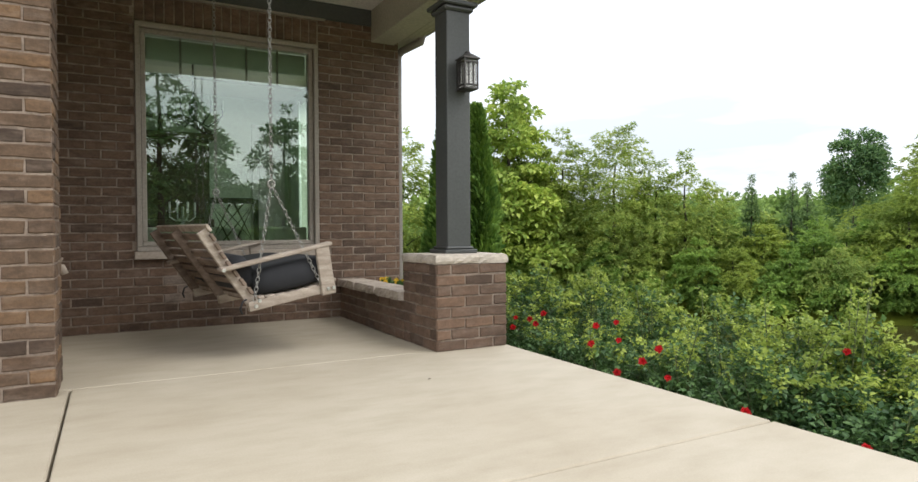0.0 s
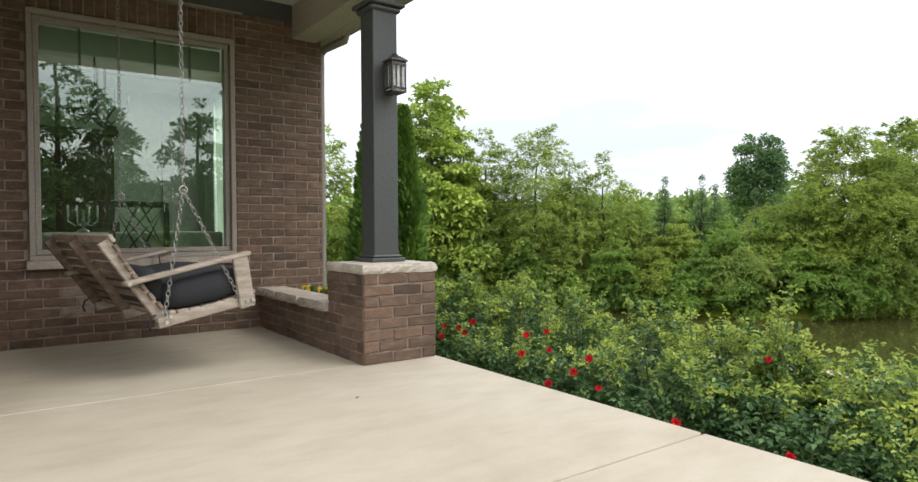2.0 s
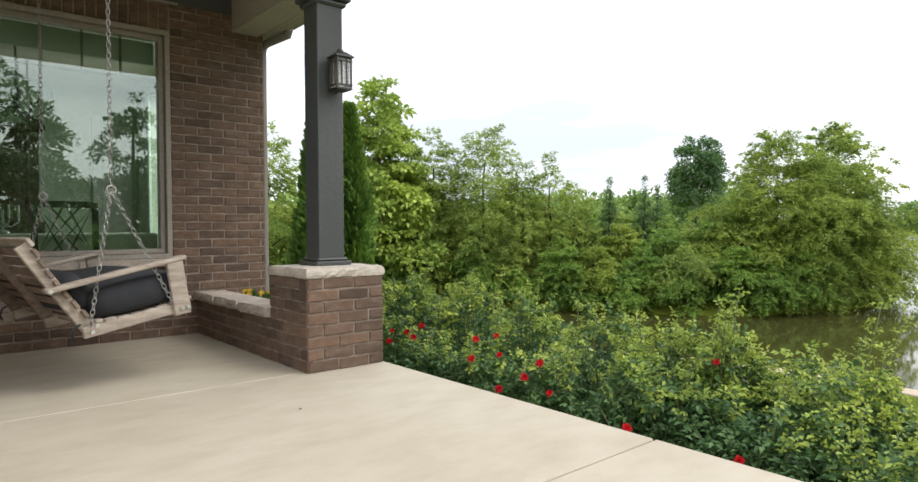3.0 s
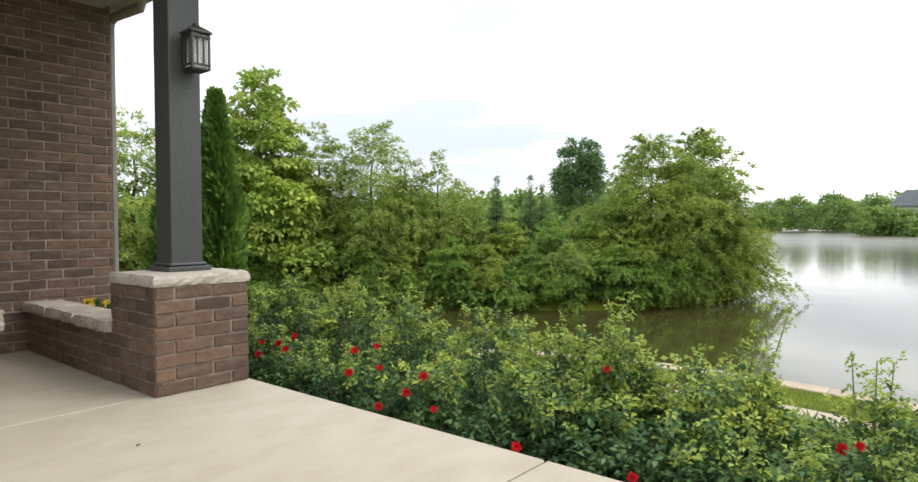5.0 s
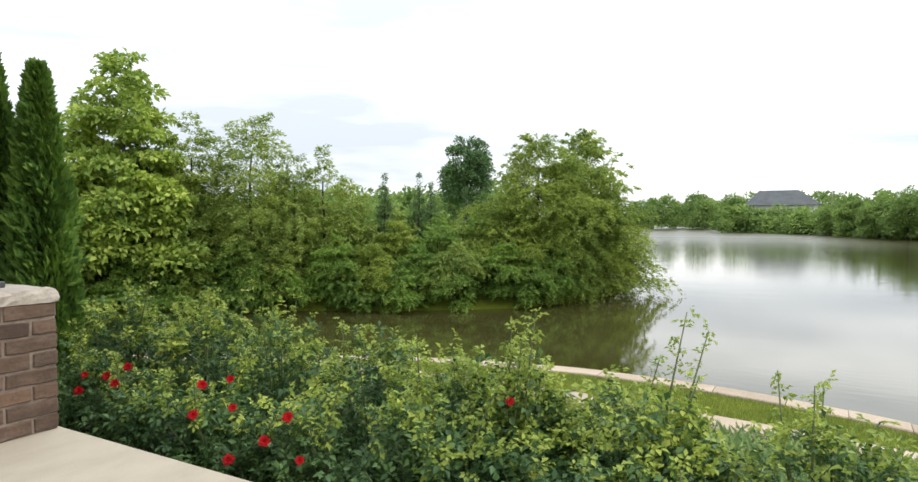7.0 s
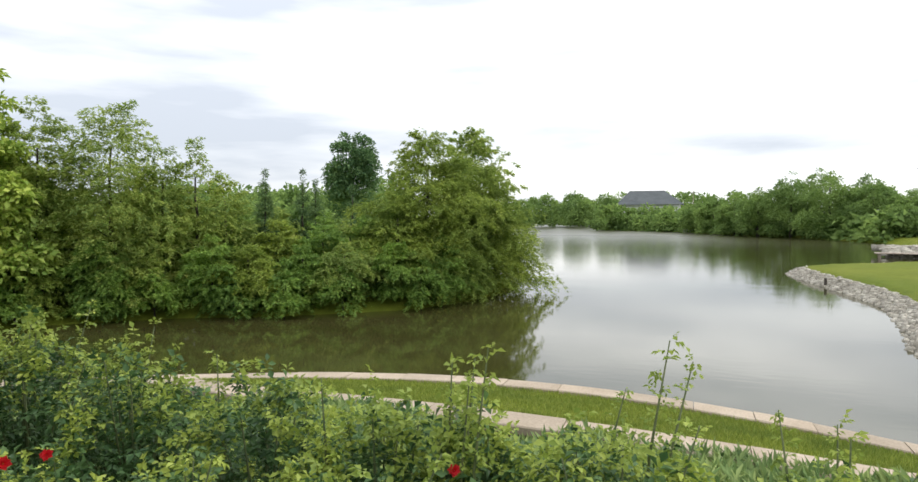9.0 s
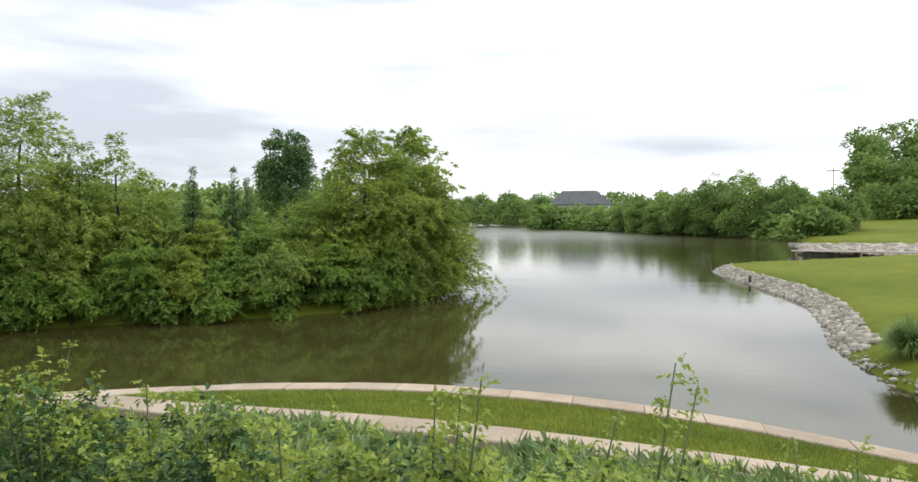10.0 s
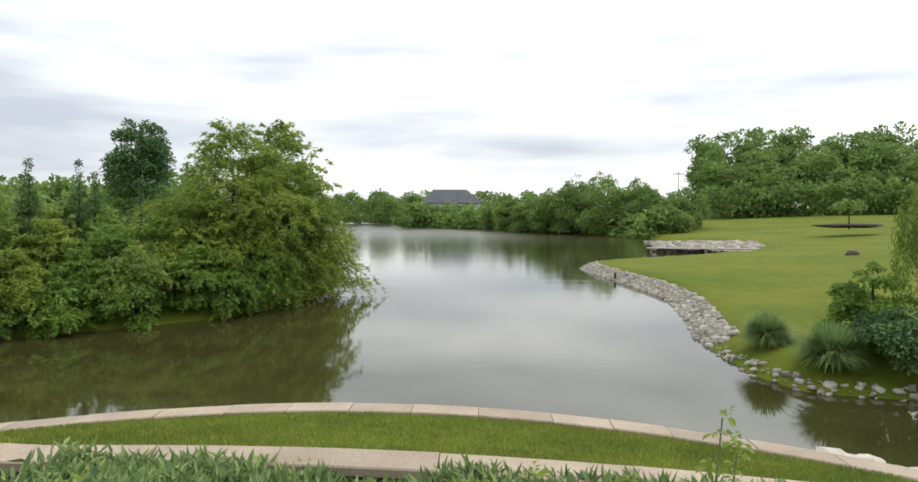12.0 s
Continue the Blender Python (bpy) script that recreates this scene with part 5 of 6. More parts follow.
def dining_chair(at, turn):
    ob = empty("dining_chair", at, label="dark wooden dining chair with a lattice back", category="chair", group="dining chairs")
    part("seat", box((-0.23, -0.22, 0.42), (0.23, 0.22, 0.46), bevel=0.012), M_WOODDARK, ob)
    for sx in (-0.2, 0.2):
        part("leg", box((sx - 0.02, -0.21, 0), (sx + 0.02, -0.17, 0.42)), M_WOODDARK, ob)
        part("back_post", box((sx - 0.02, 0.17, 0), (sx + 0.02, 0.21, 0.98)), M_WOODDARK, ob)
    for z in (0.55, 0.94):
        part("back_rail", box((-0.18, 0.175, z), (0.18, 0.205, z + 0.05)), M_WOODDARK, ob)
    for k in range(-2, 3):
        for s in (-1, 1):
            bm = box((-0.30, 0.18 + 0.006 * s, -0.013), (0.30, 0.192 + 0.006 * s, 0.013), pose(k * 0.11, 0, 0.765, 0, 48 * s, 0))
            cut = [v for v in bm.verts]
            for v in cut:
                v.co.x = max(-0.18, min(0.18, v.co.x))
                v.co.z = max(0.6, min(0.94, v.co.z))
            part("lattice_bar", bm, M_WOODDARK, ob)
    ob.matrix_basis = pose(*at, 0, 0, turn)


dining_table()
dining_chair((-0.82, 2.52, 0.05), 180)
dining_chair((-1.75, 3.35, 0.05), 90)


def china_cabinet():
    ob = empty("china_cabinet", (-1.2, 5.35, 0.05), label="dark china cabinet with a scrolled pediment", category="cabinet")
    base = part("base_unit", box((-0.6, -0.28, 0), (0.6, 0.22, 0.85), bevel=0.01), M_WOODDARK, ob)
    for s in (-1, 1):
        part("cabinet_door", box((s * 0.3 - 0.27, -0.305, 0.1), (s * 0.3 + 0.27, -0.281, 0.78), bevel=0.008), M_WOODDARK, base)
    part("top_unit", box((-0.56, -0.2, 0.85), (0.56, 0.22, 1.85), bevel=0.01), M_WOODDARK, ob)
    part("cornice", box((-0.62, -0.26, 1.85), (0.62, 0.22, 1.93), bevel=0.015), M_WOODDARK, ob)
    for s in (-1, 1):
        pts = [(s * (0.58 - 0.5 * t), -0.18, 1.93 + 0.2 * math.sin(t * 1.9) ** 1.3) for t in np.linspace(0, 1, 9)]
        part("pediment_scroll", tube(pts, [0.05 - 0.02 * t for t in np.linspace(0, 1, 9)], 8), M_WOODDARK, ob)
    part("finial", tube([(0, -0.18, 1.92), (0, -0.18, 2.0), (0, -0.18, 2.06), (0, -0.18, 2.16)], [0.04, 0.02, 0.035, 0.006], 8), M_WOODDARK, ob)


def candelabra():
    ob = empty("candelabra", (-1.15, 3.1, 0.788), label="silver candelabra standing on the dining table", category="candelabra")
    part("stem", tube([(0, 0, 0), (0, 0, 0.02), (0, 0, 0.04), (0, 0, 0.2)], [0.06, 0.05, 0.012, 0.012], 10), M_SILVER, ob)
    for k in range(4):
        a = k * math.pi / 2 + 0.3
        d = Vector((math.cos(a), math.sin(a), 0))
        arm = part("arm", tube([Vector((0, 0, 0.1)), d * 0.06 + Vector((0, 0, 0.06)), d * 0.12 + Vector((0, 0, 0.1)), d * 0.12 + Vector((0, 0, 0.14))], 0.007, 6), M_SILVER, ob)
        part("candle", tube([d * 0.12 + Vector((0, 0, 0.14)), d * 0.12 + Vector((0, 0, 0.24))], 0.009, 6), M_WHITE, arm, "white candle")


def chandelier():
    ob = empty("chandelier", (-1.0, 3.5, 2.56), label="dark metal chandelier with curved arms", category="chandelier")
    part("rod", tube([(0, 0, 0), (0, 0, -0.75)], 0.01, 6), M_LAMP, ob)
    part("body", tube([(0, 0, -0.45), (0, 0, -0.5), (0, 0, -0.6), (0, 0, -0.75)], [0.01, 0.04, 0.05, 0.01], 10), M_LAMP, ob)
    for k in range(6):
        a = k * math.pi / 3
        d = Vector((math.cos(a), math.sin(a), 0))
        arm = part("arm", tube([Vector((0, 0, -0.66)), d * 0.14 + Vector((0, 0, -0.74)), d * 0.28 + Vector((0, 0, -0.62)), d * 0.28 + Vector((0, 0, -0.56))], 0.009, 6), M_LAMP, ob)
        part("candle_sleeve", tube([d * 0.28 + Vector((0, 0, -0.56)), d * 0.28 + Vector((0, 0, -0.46))], 0.012, 6), M_CURTAIN, arm, "pale candle sleeve")


china_cabinet()
candelabra()
chandelier()

# ---- porch swing ----


def bar(p, q, half, y0, y1, bevel=0.004, bm=None):
    """A plank in the swing's side plane from p to q (x, z), half its depth each way, from y0 to y1."""
    p, q = Vector((p[0], 0, p[1])), Vector((q[0], 0, q[1]))
    d = q - p
    m = Matrix.Translation((p + q) / 2) @ Matrix.Rotation(-math.atan2(d.z, d.x), 4, "Y")
    return add_box(bm or bmesh.new(), (-d.length / 2, y0, -half), (d.length / 2, y1, half), m, bevel)


def chain_bm(a, b, link=0.028, wire=0.0023):
    """Oval links, each turned a quarter against the last."""
    a, b = Vector(a), Vector(b)
    d = (b - a).normalized()
    n = max(1, round((b - a).length / link))
    s = d.orthogonal().normalized()
    t = d.cross(s)
    bm = bmesh.new()
    for k in range(n):
        c = a + (b - a) * ((k + 0.5) / n)
        side = s if k % 2 else t
        other = d.cross(side)
        ring = []
        for j in range(10):
            g = 2 * math.pi * j / 10
            o = d * math.cos(g) * link * 0.68 + side * math.sin(g) * link * 0.36
            nrm = (d * math.cos(g) + side * math.sin(g)).normalized()
            ring.append([bm.verts.new(c + o + (nrm * math.cos(h) + other * math.sin(h)) * wire) for h in (0, 1.57, 3.14, 4.71)])
        for j in range(10):
            for h in range(4):
                f = bm.faces.new((ring[j][h], ring[(j + 1) % 10][h], ring[(j + 1) % 10][(h + 1) % 4], ring[j][(h + 1) % 4]))
                f.smooth = True
    return bm


def pillow(lo, hi, m, puff=0.03):
    """A soft cushion: a box with rounded, bulging sides."""
    bm = box(lo, hi)
    bmesh.ops.subdivide_edges(bm, edges=bm.edges, cuts=5, use_grid_fill=True)
    c = (Vector(lo) + Vector(hi)) / 2
    h = (Vector(hi) - Vector(lo)) / 2
    for v in bm.verts:
        q = Vector([(v.co[i] - c[i]) / h[i] for i in range(3)])
        k = [1 - 0.10 * (q[(i + 1) % 3] ** 2 + q[(i + 2) % 3] ** 2) ** 1.0 * (0.5 if i != 2 else 1.0) for i in range(3)]
        v.co = c + Vector([q[i] * h[i] * (k[i] + 0.1) for i in range(3)])
    for f in bm.faces:
        f.smooth = True
    bmesh.ops.transform(bm, matrix=m, verts=bm.verts)
    return bm


def porch_swing():
    ob = empty("porch_swing", (-0.91, 0.31, 0), label="weathered teak porch swing hanging tilted on galvanised chains", category="swing")
    ob.matrix_basis = pose(-0.91, 0.31, 0, 0, 0, 9.8)
    L = 1.1
    for y in (0.0, L - 0.03, L / 2 - 0.015):
        part("seat_rail", bar((-0.15, 0.315), (0.40, 0.408), 0.028, y, y + 0.03), M_TEAK, ob)
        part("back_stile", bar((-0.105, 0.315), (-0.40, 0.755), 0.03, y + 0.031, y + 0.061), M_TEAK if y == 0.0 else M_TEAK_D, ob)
    for y in (-0.03, L - 0.04):
        part("armrest", bar((-0.315, 0.535), (0.365, 0.675), 0.012, y, y + 0.075, 0.006), M_TEAK, ob)
    for y in (-0.025, L - 0.005):
        part("arm_post", bar((0.345, 0.36), (0.30, 0.65), 0.045, y, y + 0.024), M_TEAK, ob)
    for k in range(8):
        x = -0.085 + k * 0.066
        z = 0.352 + 0.169 * (x + 0.085) + 0.018 * math.sin(math.pi * k / 7) * -1
        part("seat_slat", bar((x - 0.026, z + 0.006), (x + 0.026, z + 0.018), 0.010, 0.002, L - 0.002, 0.003), M_TEAK, ob)
    for k in range(9):
        t = 0.06 + 0.94 * k / 8
        x, z = -0.105 - 0.295 * t, 0.315 + 0.44 * t
        bow = 0.026 * math.sin(math.pi * k / 8)
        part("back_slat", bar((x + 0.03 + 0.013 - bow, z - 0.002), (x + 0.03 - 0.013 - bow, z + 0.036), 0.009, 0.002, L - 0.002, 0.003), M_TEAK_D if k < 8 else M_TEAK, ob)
    tilt = pose(0.16, 0, 0.43, 0, -9.6, 0)
    cushion = part("seat_cushion", pillow((-0.25, 0.05, -0.015), (0.20, L - 0.05, 0.135), tilt), M_CUSHION, ob, "charcoal canvas seat cushion")
    back = part("back_cushion", pillow((-0.05, 0.09, 0.0), (0.05, L - 0.09, 0.19), pose(-0.10, 0, 0.43, 0, -32, 0)), M_CUSHION, ob, "charcoal canvas back cushion")
    for y, px in ((-0.033, -0.12), (L + 0.033, -0.12)):
        part("cushion_tie", tube([(-0.16, y + 0.05, 0.36), (-0.19, y + 0.03, 0.35), (-0.2, y + 0.04, 0.31), (-0.185, y + 0.05, 0.28)], 0.006, 5), M_CUSHION, cushion, "black fabric tie")
    for y in (-0.036, L + 0.03):
        for x, z in ((-0.12, 0.322), (-0.10, 0.352), (0.335, 0.395), (0.37, 0.40), (-0.30, 0.535)):
            part("bolt", tube([(x, y, z), (x, y + 0.01, z)], [0.010, 0.012], 8), M_BOLT, ob)
    for y in (0.03, L - 0.06):
        ring = Vector((0.0, y, 1.03))
        main = part("chain", chain_bm(ring, (0.0, y, CEIL_Z)), M_CHAIN, ob)
        part("chain", chain_bm(ring, (-0.125, y - 0.045 if y < 0.5 else y + 0.075, 0.35)), M_CHAIN, ob)
        part("chain", chain_bm(ring, (0.30, y - 0.045 if y < 0.5 else y + 0.075, 0.41)), M_CHAIN, ob)
        bm = bmesh.new()
        tube([(0.022 * math.cos(a), y, 1.03 + 0.022 * math.sin(a)) for a in np.linspace(0, 2 * math.pi, 13)], 0.005, 6, bm, False)
        part("ring", bm, M_CHAIN, main)
        part("hook", tube([(0, y, CEIL_Z), (0, y, CEIL_Z - 0.05), (0.02, y, CEIL_Z - 0.07)], 0.007, 6), M_BOLT, main, "zinc ceiling hook")


porch_swing()

# ---- lantern on the column ----


def lantern():
    x, z0, z1 = 0.314, 1.67, 1.858
    ob = empty("wall_lantern", (x, COL_Y0, z0), label="black metal wall lantern with glass panes on the column", category="lantern")
    cy, h, w = -0.095, z1 - z0, 0.047
    part("back_plate", box((-0.035, -0.014, 0.0), (0.035, -0.0005, 0.2), bevel=0.004), M_LAMP, ob)
    part("arm", tube([(0, -0.012, 0.15), (0, -0.05, 0.17), (0, -0.06, 0.165)], 0.008, 6), M_LAMP, ob)
    bm = bmesh.new()
    vs = [bm.verts.new((sx * 0.063, cy + sy * 0.063, h + 0.006)) for sx, sy in ((-1, -1), (1, -1), (1, 1), (-1, 1))]
    v2 = [bm.verts.new((sx * 0.06, cy + sy * 0.06, h + 0.014)) for sx, sy in ((-1, -1), (1, -1), (1, 1), (-1, 1))]
    v3 = [bm.verts.new((sx * 0.022, cy + sy * 0.022, h + 0.044)) for sx, sy in ((-1, -1), (1, -1), (1, 1), (-1, 1))]
    for a, b in ((vs, v2), (v2, v3)):
        for k in range(4):
            bm.faces.new((a[k], a[(k + 1) % 4], b[(k + 1) % 4], b[k]))
    bm.faces.new(v3)
    bm.faces.new(list(reversed(vs)))
    roof = part("roof", bm, M_LAMP, ob)
    part("finial", tube([(0, cy, h + 0.04), (0, cy, h + 0.055), (0, cy, h + 0.065)], [0.018, 0.02, 0.004], 8), M_LAMP, roof)
    for sx in (-1, 1):
        for sy in (-1, 1):
            part("corner_post", box((sx * w - 0.005, cy + sy * w - 0.005, 0), (sx * w + 0.005, cy + sy * w + 0.005, h + 0.006)), M_LAMP, ob)
    for z in (0.0, 0.022, h - 0.02):
        for s in (-1, 1):
            part("rail", box((-w - 0.007, cy + s * w - 0.006, z), (w + 0.007, cy + s * w + 0.006, z + 0.008)), M_LAMP, ob)
            part("rail", box((s * w - 0.006, cy - w + 0.007, z + 0.0005), (s * w + 0.006, cy + w - 0.007, z + 0.0075)), M_LAMP, ob)
    for s in (-0.017, 0.017):
        for q in (-1, 1):
            part("glazing_bar", box((s - 0.003, cy + q * w - 0.004, 0.03), (s + 0.003, cy + q * w + 0.004, h - 0.02)), M_LAMP, ob)
            part("glazing_bar", box((q * w - 0.004, cy + s - 0.003, 0.03), (q * w + 0.004, cy + s + 0.003, h - 0.02)), M_LAMP, ob)
    for s in (-1, 1):
        for lo, hi in (((-w + 0.006, cy + s * (w - 0.007), 0.008), (w - 0.006, cy + s * (w - 0.009), h)), ((s * (w - 0.007), cy - w + 0.006, 0.008), (s * (w - 0.009), cy + w - 0.006, h))):
            lo, hi = [min(a, b) for a, b in zip(lo, hi)], [max(a, b) for a, b in zip(lo, hi)]
            g = part("glass_pane", box(lo, hi), M_LAMPGLASS, ob)
            g.visible_shadow = False
    part("floor_plate", box((-w, cy - w, -0.004), (w, cy + w, -0.0005)), M_LAMP, ob)
    part("candle_tube", tube([(0, cy, 0.0), (0, cy, 0.09)], 0.012, 8), M_WHITE, ob)


lantern()
faucet = empty("hose_faucet", (-2.12, 1.0, 0.55), label="pale hose faucet on the brick return wall", category="faucet")
part("spout", tube([(0.0, 0, 0.0), (0.06, 0, 0.0), (0.11, 0, -0.01), (0.125, 0, -0.05)], [0.03, 0.022, 0.022, 0.02], 10), M_SILL, faucet)
part("handle", tube([(0.09, 0, 0.01), (0.09, 0, 0.045), (0.09, 0, 0.05)], [0.012, 0.03, 0.03], 8), M_SILL, faucet)

# ---- flowers ----


def petal_cluster(rng, radius, n, cup=0.7):
    """Overlapping petals round a centre, for one bloom that opens towards +z."""
    a = np.arange(n) * 2.399 + rng.random() * 6
    t = np.sqrt((np.arange(n) + 0.5) / n)
    at = np.stack((np.cos(a), np.sin(a), np.zeros(n)), axis=1) * (radius * 0.12 * t)[:, None]
    al = np.stack((np.cos(a) * t, np.sin(a) * t, cup * (1.15 - t)), axis=1)
    up = np.stack((-np.cos(a) * 0.6, -np.sin(a) * 0.6, np.full(n, 1.0)), axis=1)
    ln = radius * (0.55 + 0.5 * t)
    return leaf_arrays(at, al, up, ln, ln * 1.05, 0.3)


rose_meshes = []
for k in range(4):
    v, f = petal_cluster(np.random.default_rng(900 + k), 0.023 - 0.005 * (k == 3), 15)
    ob = raw_mesh("bloom_pattern", v, f, M_PETAL)
    rose_meshes.append(ob.data)
    bpy.data.objects.remove(ob)


def rose_bush(at, top, rx, ry, seed, blooms=(), leaves=4200, sprigs=()):
    """One shrub rose: canes, dark inner leaves, light young leaves, blooms as parts."""
    rng = np.random.default_rng(seed)
    gx, gy, gz = at
    ob = empty("rose_bush", at, label="leafy green shrub rose with red blooms beside the porch" if blooms else "leafy green shrub rose beside the porch", category="rose bush", group="rose hedge")
    h = top - gz
    k = 54
    a, q = np.arange(k) * 2.399 + rng.normal(size=k) * 0.3, np.sqrt((np.arange(k) + 0.5) / k)
    end = np.stack((np.cos(a) * q * rx * 1.08, np.sin(a) * q * ry * 1.08, h * (0.99 - 0.42 * q ** 2.2) - 0.02 - 0.17 * rng.random(k) ** 1.5), axis=1)
    low = rng.random(k) < 0.3
    end[:, 2] = np.where(low, end[:, 2] * (0.35 + 0.4 * rng.random(k)), end[:, 2])
    root = np.stack((end[:, 0] * 0.22, end[:, 1] * 0.22, np.full(k, -0.02)), axis=1)
    bm = bmesh.new()
    for r0, e in zip(root[::2], end[::2]):
        b, e = Vector(r0), Vector(e)
        tube([b, b.lerp(e, 0.55) + Vector((-e.x * 0.06, -e.y * 0.06, 0.05)), e], [0.006, 0.005, 0.0025], 5, bm)
    tips = []
    own = [(gx + rx * 0.7 * math.cos(2.1 * j + seed), gy + ry * 0.7 * math.sin(2.1 * j + seed), top - 0.02 + 0.1 * rng.random()) for j in range(1)]
    for sx, sy, sz in list(sprigs) + own:
        b = Vector((0.35 * (sx - gx), 0.35 * (sy - gy), 0.1))
        e = Vector((sx - gx, sy - gy, sz - gz))
        m = b.lerp(e, 0.6) + Vector((-0.03, 0.02, 0.04))
        tube([b, m, e], [0.006, 0.005, 0.002], 5, bm)
        for t in np.linspace(0.55, 1.0, 13):
            tips.append(tuple(b.lerp(m, t / 0.6) if t < 0.6 else m.lerp(e, (t - 0.6) / 0.4)))
    part("cane_growth", bm, M_STEM, ob)

    def leaflets(stem_at, stem_dir, size, name, mat, spread):
        """Compound rose leaves: a stalk with five leaflets at each place."""
        m = len(stem_at)
        d = rng.normal(size=(m, 3)) * spread + stem_dir
        d = unit(d)
        up = rng.normal(size=(m, 3)) * 0.35 + np.array([0, 0, 1.0])
        sd = unit(np.cross(d, up))
        ln = size * (0.6 + 0.7 * rng.random(m))
        P, A, U, Z = [], [], [], []
        for f, w in ((1.3, 0.0), (0.95, 1.0), (0.95, -1.0), (0.45, 1.0), (0.45, -1.0)):
            P.append(stem_at + d * (ln * f)[:, None] + sd * (ln * 0.08 * w)[:, None])
            A.append(d * (1.0 if w == 0 else 0.45) + sd * w + rng.normal(size=(m, 3)) * 0.22 - np.array([0, 0, 0.22]))
            U.append(up + rng.normal(size=(m, 3)) * 0.3)
            Z.append(ln * (1.0 if f > 0.5 else 0.8))
        z = np.concatenate(Z)
        foliage(name, np.concatenate(P), np.concatenate(A), np.concatenate(U), z, z * 0.62, mat, ob)

    # old dark leaves all along the canes, pale young ones where the shoots end
    n = leaves // 6
    pick = rng.integers(0, k, n)
    t = 0.3 + 0.66 * rng.random(n) ** 0.7
    p = root[pick] + (end[pick] - root[pick]) * t[:, None] + rng.normal(size=(n, 3)) * 0.03
    p[:, 2] += 0.12 * h * np.sin(t * 3.1)
    out = p * np.array([1, 1, 0.3])
    leaflets(p, unit(out) * 0.7 + np.array([0, 0, 0.1]), 0.034, "leaves", M_ROSE_LEAF, 0.7)
    high = np.flatnonzero(~low & (end[:, 2] > h * (0.62 if gx > 1.2 else 0.74)))
    m = int(len(high) * (12 if gx > 1.2 else 7))
    pick = high[rng.integers(0, len(high), m)]
    axis = unit(end - root)
    p = end[pick] + axis[pick] * (0.05 - 0.13 * rng.random(m))[:, None] + rng.normal(size=(m, 3)) * np.array([0.022, 0.022, 0.014])
    leaflets(p, axis[pick] * 0.45, 0.029, "young_leaves", M_ROSE_TIP, 0.75)
    if tips:
        tp = np.repeat(np.array(tips), 2, axis=0) + rng.normal(size=(len(tips) * 2, 3)) * 0.006
        leaflets(tp, np.array([0, 0, 0.1]), 0.024, "shoot_leaves", M_ROSE_TIP, 0.8)
    for j, (fx, fy, fz) in enumerate(blooms):
        fl = new("bloom", rose_meshes[(seed + j) % 4])
        fl.parent = ob
        fl["label"] = "open red rose bloom"
        fl.matrix_basis = look((fx - gx, fy - gy, fz - gz), (fx - gx + 2, fy - gy + 1.6, fz - gz - 1.2))
    return ob


blooms = [(0.76, -0.54, 0.07), (0.82, -0.71, 0.11), (0.72, -1.00, 0.05), (0.67, -0.86, -0.03), (0.92, -0.58, 0.19), (0.86, -0.98, 0.1), (0.92, 0.16, 0.16), (0.88, 0.27, 0.11), (0.84, 0.39, 0.11),
          (0.86, 0.17, 0.09), (0.68, -1.66, -0.05), (1.24, -1.77, 0.18), (1.16, -2.72, 0.05), (1.2, -2.77, 0.06), (0.78, 0.34, 0.05), (0.78, -1.12, -0.02), (0.9, -0.42, 0.15), (0.8, -2.1, -0.1)]
bushes = [
    (1.08, 0.75, 0.16, 0.22, 0.42), (1.08, 0.15, 0.14, 0.24, 0.40), (1.08, -0.40, 0.17, 0.25, 0.40), (1.08, -0.95, 0.20, 0.26, 0.42), (1.06, -1.5, 0.22, 0.26, 0.42), (1.05, -2.05, 0.16, 0.26, 0.42),
    (1.03, -2.6, 0.08, 0.26, 0.42), (1.0, -3.2, 0.06, 0.26, 0.42), (1.0, -3.85, 0.05, 0.26, 0.45), (1.0, -4.5, 0.05, 0.26, 0.45),
    (1.6, 1.25, 0.46, 0.34, 0.42), (1.62, 0.45, 0.47, 0.34, 0.40), (1.6, -0.2, 0.41, 0.34, 0.38), (1.6, -0.85, 0.36, 0.32, 0.36), (1.46, -1.42, 0.33, 0.28, 0.28), (1.42, -1.76, 0.35, 0.22, 0.24),
    (1.5, -2.2, 0.33, 0.28, 0.34), (1.8, -2.0, 0.2, 0.28, 0.34), (1.5, -2.85, 0.2, 0.3, 0.4), (1.5, -3.5, 0.10, 0.32, 0.42),
    (2.15, 0.9, 0.15, 0.34, 0.5), (2.15, 0.1, 0.08, 0.34, 0.42), (2.1, -0.6, -0.04, 0.32, 0.40), (2.0, -2.9, -0.1, 0.28, 0.42)]
all_sprigs = [(1.67, -2.34, 0.51), (1.75, -2.41, 0.43), (1.74, -2.66, 0.30), (1.42, -2.79, 0.33), (1.36, -1.72, 0.46), (1.28, -1.86, 0.53), (1.40, -1.78, 0.47), (1.6, 0.4, 0.42)]
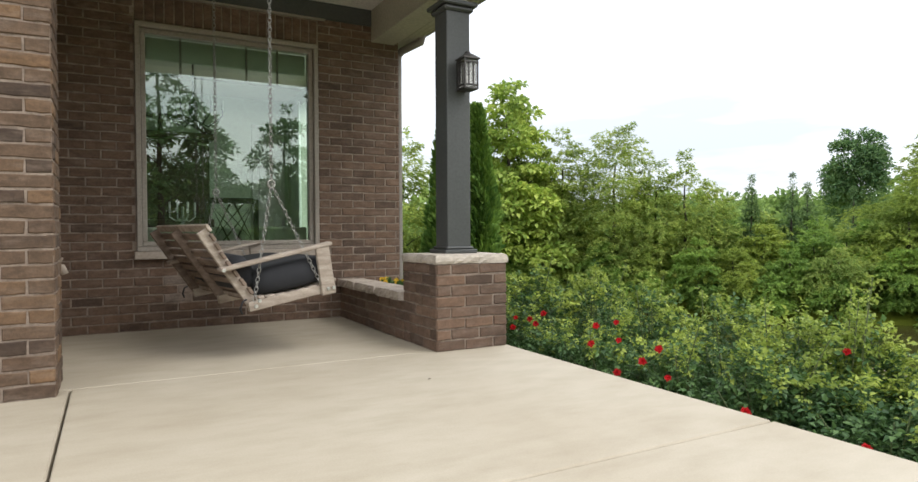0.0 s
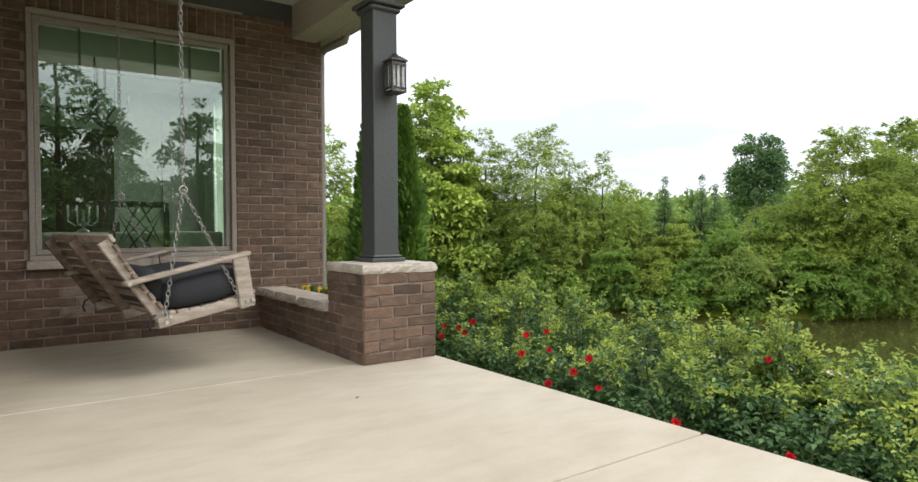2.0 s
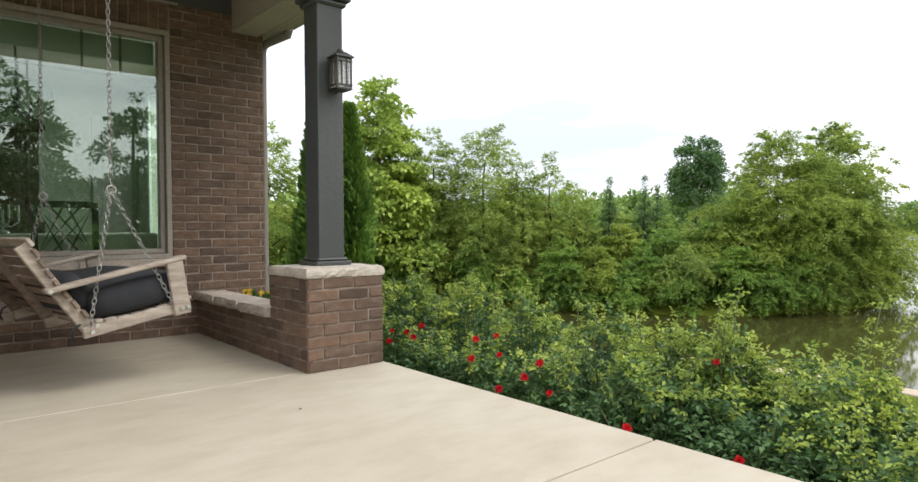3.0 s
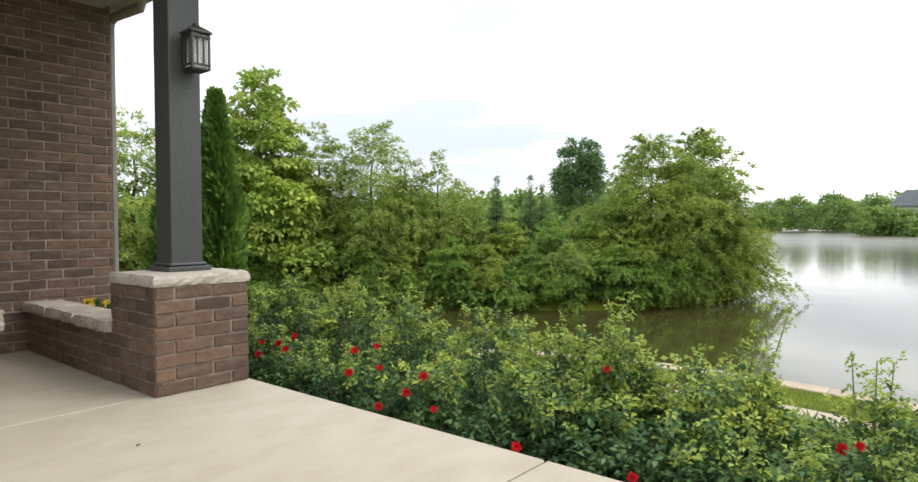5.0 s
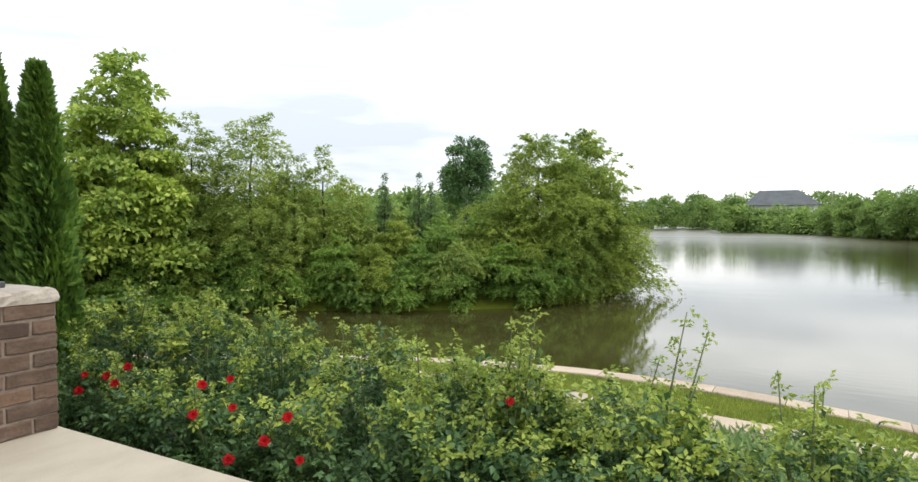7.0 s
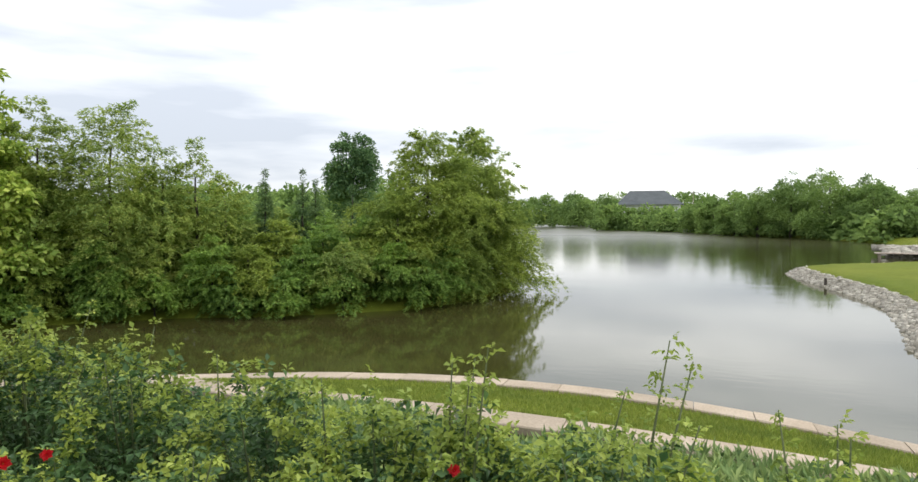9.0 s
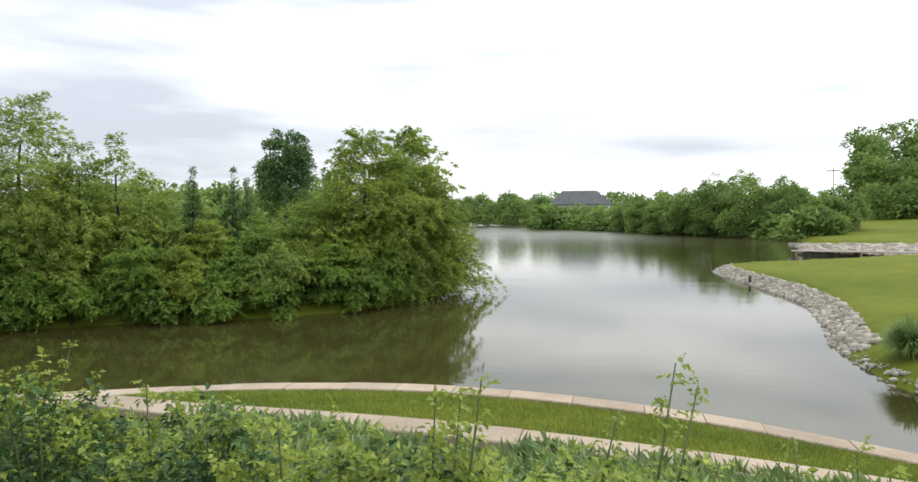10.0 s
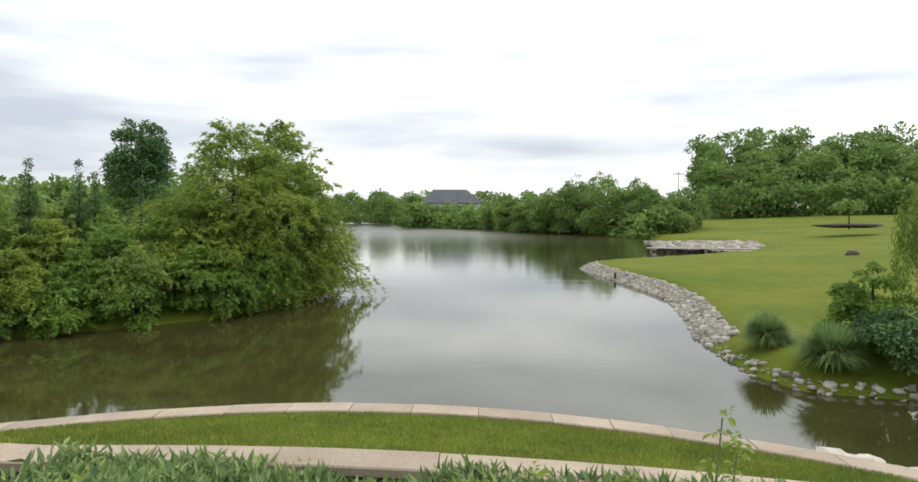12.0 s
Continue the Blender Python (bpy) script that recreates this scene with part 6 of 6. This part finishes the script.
for j, (x, y, top, rx, ry) in enumerate(bushes):
    mine = [b for b in blooms if min(range(len(bushes)), key=lambda i: (bushes[i][0] - b[0]) ** 2 + (bushes[i][1] - b[1]) ** 2) == j]
    sp = [s for s in all_sprigs if min(range(len(bushes)), key=lambda i: (bushes[i][0] - s[0]) ** 2 + (bushes[i][1] - s[1]) ** 2) == j]
    rose_bush((x, y, float(bed_z(x))), top, rx, ry, 1000 + j, mine, 5400, sp)

# spreading juniper between the roses and the garden wall
rng = np.random.default_rng(1200)
n = 46000
jx = 2.2 + 2.6 * rng.random(n)
jy = -6.0 + 8.6 * rng.random(n)
jx = np.minimum(jx, lower_x(jy) - 0.28 - 0.1 * rng.random(n))
bed = bed_z(jx)
lump = np.array([noise.noise((a * 1.6, b * 1.6, 0.3)) for a, b in zip(jx, jy)])
fine = np.array([noise.noise((a * 5, b * 5, 2.3)) for a, b in zip(jx, jy)])
bare = (jx > 3.9) & (jy > 1.3)
jz = bed + (0.15 + 0.1 * np.clip((jx - 2.8) / 0.8, 0, 1) * np.clip((jy + 0.6) / 0.6, 0, 1) + 0.1 * lump + 0.06 * fine) * (0.5 + 0.5 * rng.random(n))
jz = np.where(bare, bed + 0.05, jz)
keep = ~(bare & (rng.random(n) < 0.85))
at = np.stack((jx, jy, jz), axis=1)[keep]
al = rng.normal(size=at.shape) * 0.55 + np.array([0.65, 0.25, 0.35])
up = rng.normal(size=at.shape) * 0.5 + np.array([0, 0, 1.0])
ln = 0.12 * (0.5 + 0.9 * rng.random(len(at)))
tagged(foliage("juniper_cover", at, al, up, ln, ln * 0.2, M_JUNIPER), "feathery light green spreading juniper covering the bed", "ground cover", kind="stuff")
n = 1500
gx, gy = 3.9 + 0.72 * rng.random(n), 1.2 + 2.4 * rng.random(n)
v, f = rock_arrays(rng, np.stack((gx, gy, bed_z(gx) + 0.03), axis=1), 0.03 + 0.03 * rng.random(n))
tagged(raw_mesh("gravel", v, f, M_WALLSTONE), "dark grey gravel along the garden wall", "gravel", kind="stuff")

# short grass on the terrace strip
n = 26000
gy = -5.0 + 7.9 * rng.random(n)
lo, hi = lower_x(gy) + 0.01, coping_x(gy) - 0.30
gx = lo + (hi - lo) * rng.random(n)
ok = hi > lo
at = np.stack((gx, gy, strip_z(gx, gy) - 0.005), axis=1)[ok]
al = rng.normal(size=at.shape) * 0.35 + np.array([0, 0, 1.0])
ln = 0.05 * (0.5 + 0.8 * rng.random(len(at)))
tagged(foliage("grass_blades", at, al, rng.normal(size=at.shape), ln, ln * 0.16, M_BLADE), "short mown grass on the terrace strip", "grass", kind="stuff")


def bedding_plant(at, mat, seed, label):
    rng = np.random.default_rng(seed)
    ob = empty("bedding_plant", at, label=label, category="flower", group="planter flowers")
    n = 160
    d = rand_dirs(rng, n)
    d[:, 2] = np.abs(d[:, 2])
    ln = 0.05 * (0.6 + 0.7 * rng.random(n))
    foliage("leaves", d * 0.05 * rng.random((n, 1)), d + np.array([0, 0, 0.5]), rng.normal(size=(n, 3)), ln, ln * 0.35, M_ROSE_LEAF, ob)
    for k in range(5):
        v, f = petal_cluster(rng, 0.022, 7, 0.4)
        fl = raw_mesh("bloom", v, f, mat, ob)
        a, r = rng.random() * 6.28, 0.06 * rng.random()
        fl.matrix_basis = pose(math.cos(a) * r, math.sin(a) * r, 0.05 + 0.035 * rng.random(), 50, 0, -35)


for k, (y, mat, what) in enumerate(((1.45, M_PETAL_Y, "yellow"), (1.25, M_PETAL_Y, "yellow"), (0.98, M_PETAL_Y, "yellow"), (0.78, M_PETAL, "red"), (0.66, M_PETAL_W, "white"), (0.90, M_PETAL_W, "white"))):
    bedding_plant((0.27 + 0.03 * (k % 2), y, LOW_H), mat, 1300 + k, f"{what} bedding flowers growing in the brick planter")
wisp = empty("dry_grass_tuft", (0.3, 0.85, LOW_H), label="wispy dry grass stalks in the planter", category="grass")
for k in range(7):
    a = -1.2 + 0.5 * k
    part("stalk", tube([(0, 0.02 * k, 0), (0.04 * math.cos(a), 0.06 * math.sin(a), 0.12), (0.1 * math.cos(a), 0.16 * math.sin(a), 0.26)], [0.002, 0.0018, 0.001], 4), M_SILL, wisp)

# ---- bricks ----
lay_face(wall_n, (-2.112, WALL_Y, 0), 0, WALL_X1 + 2.112, 39, -0.0, M_BRICK, 0,
         ((WX0 + 2.112 - 0.004, WX1 + 2.112 + 0.004, 0.53, 2.56),))
lay_face(wall_n, (WALL_X1, WALL_Y, 0), 90, 0.28, 39, 0.0, M_BRICK, 1)
for k in range(20):
    x = WX0 + (k + 0.5) * (WX1 - WX0) / 20
    lay(wall_n, brick_mesh(0.058, 0.19, M_BRICK), Matrix.Translation((x, WALL_Y, 2.436)))
for k in range(7):
    x = WX0 + (k + 0.5) * (WX1 - WX0) / 7
    lay(wall_n, brick_mesh(PITCH - 0.012, 0.014, M_BRICK), Matrix.Translation((x, WALL_Y, 0.533)))
lay_face(wall_w, (-3.2, -0.08, 0), 0, 1.225, 39, 0.0, M_BRICK_W, 0)
lay_face(wall_w, (-1.975, -0.08, 0), 90, 0.38, 39, 0.0, M_BRICK_W, 1)
lay_face(pier, (0, 0, 0), 0, PIER, 8, 0.0, M_BRICK, 0)
lay_face(pier, (0, PIER, 0), -90, PIER, 8, 0.0, M_BRICK, 1)
lay_face(pier, (PIER, 0, 0), 90, PIER, 8, 0.0, M_BRICK, 1)
lay_face(planter, (0, WALL_Y - 0.003, 0), -90, WALL_Y - PIER - 0.006, 4, 0.0, M_BRICK, 0)
for ob in list(wall_n.children):
    x, z = ob.location.x, ob.location.z
    if ob.name.startswith("brick") and -1.36 < x < -1.12 and 0.2 < z < 0.5 and abs(ob.dimensions.x - PITCH + 0.010) < 0.012:
        ob.data = brick_mesh(PITCH - 0.010, BRICK_H, M_BRICK_PALE)

v, f = leaf_arrays(np.array([(-0.36, -0.62, 0.004)]), np.array([(1.0, 0.4, 0.1)]), np.array([(0.0, 0.1, 1.0)]), np.array([0.024]), np.array([0.012]))
tagged(raw_mesh("fallen_leaf", v, f, M_BARK), "small dry brown leaf lying on the concrete", "leaf")
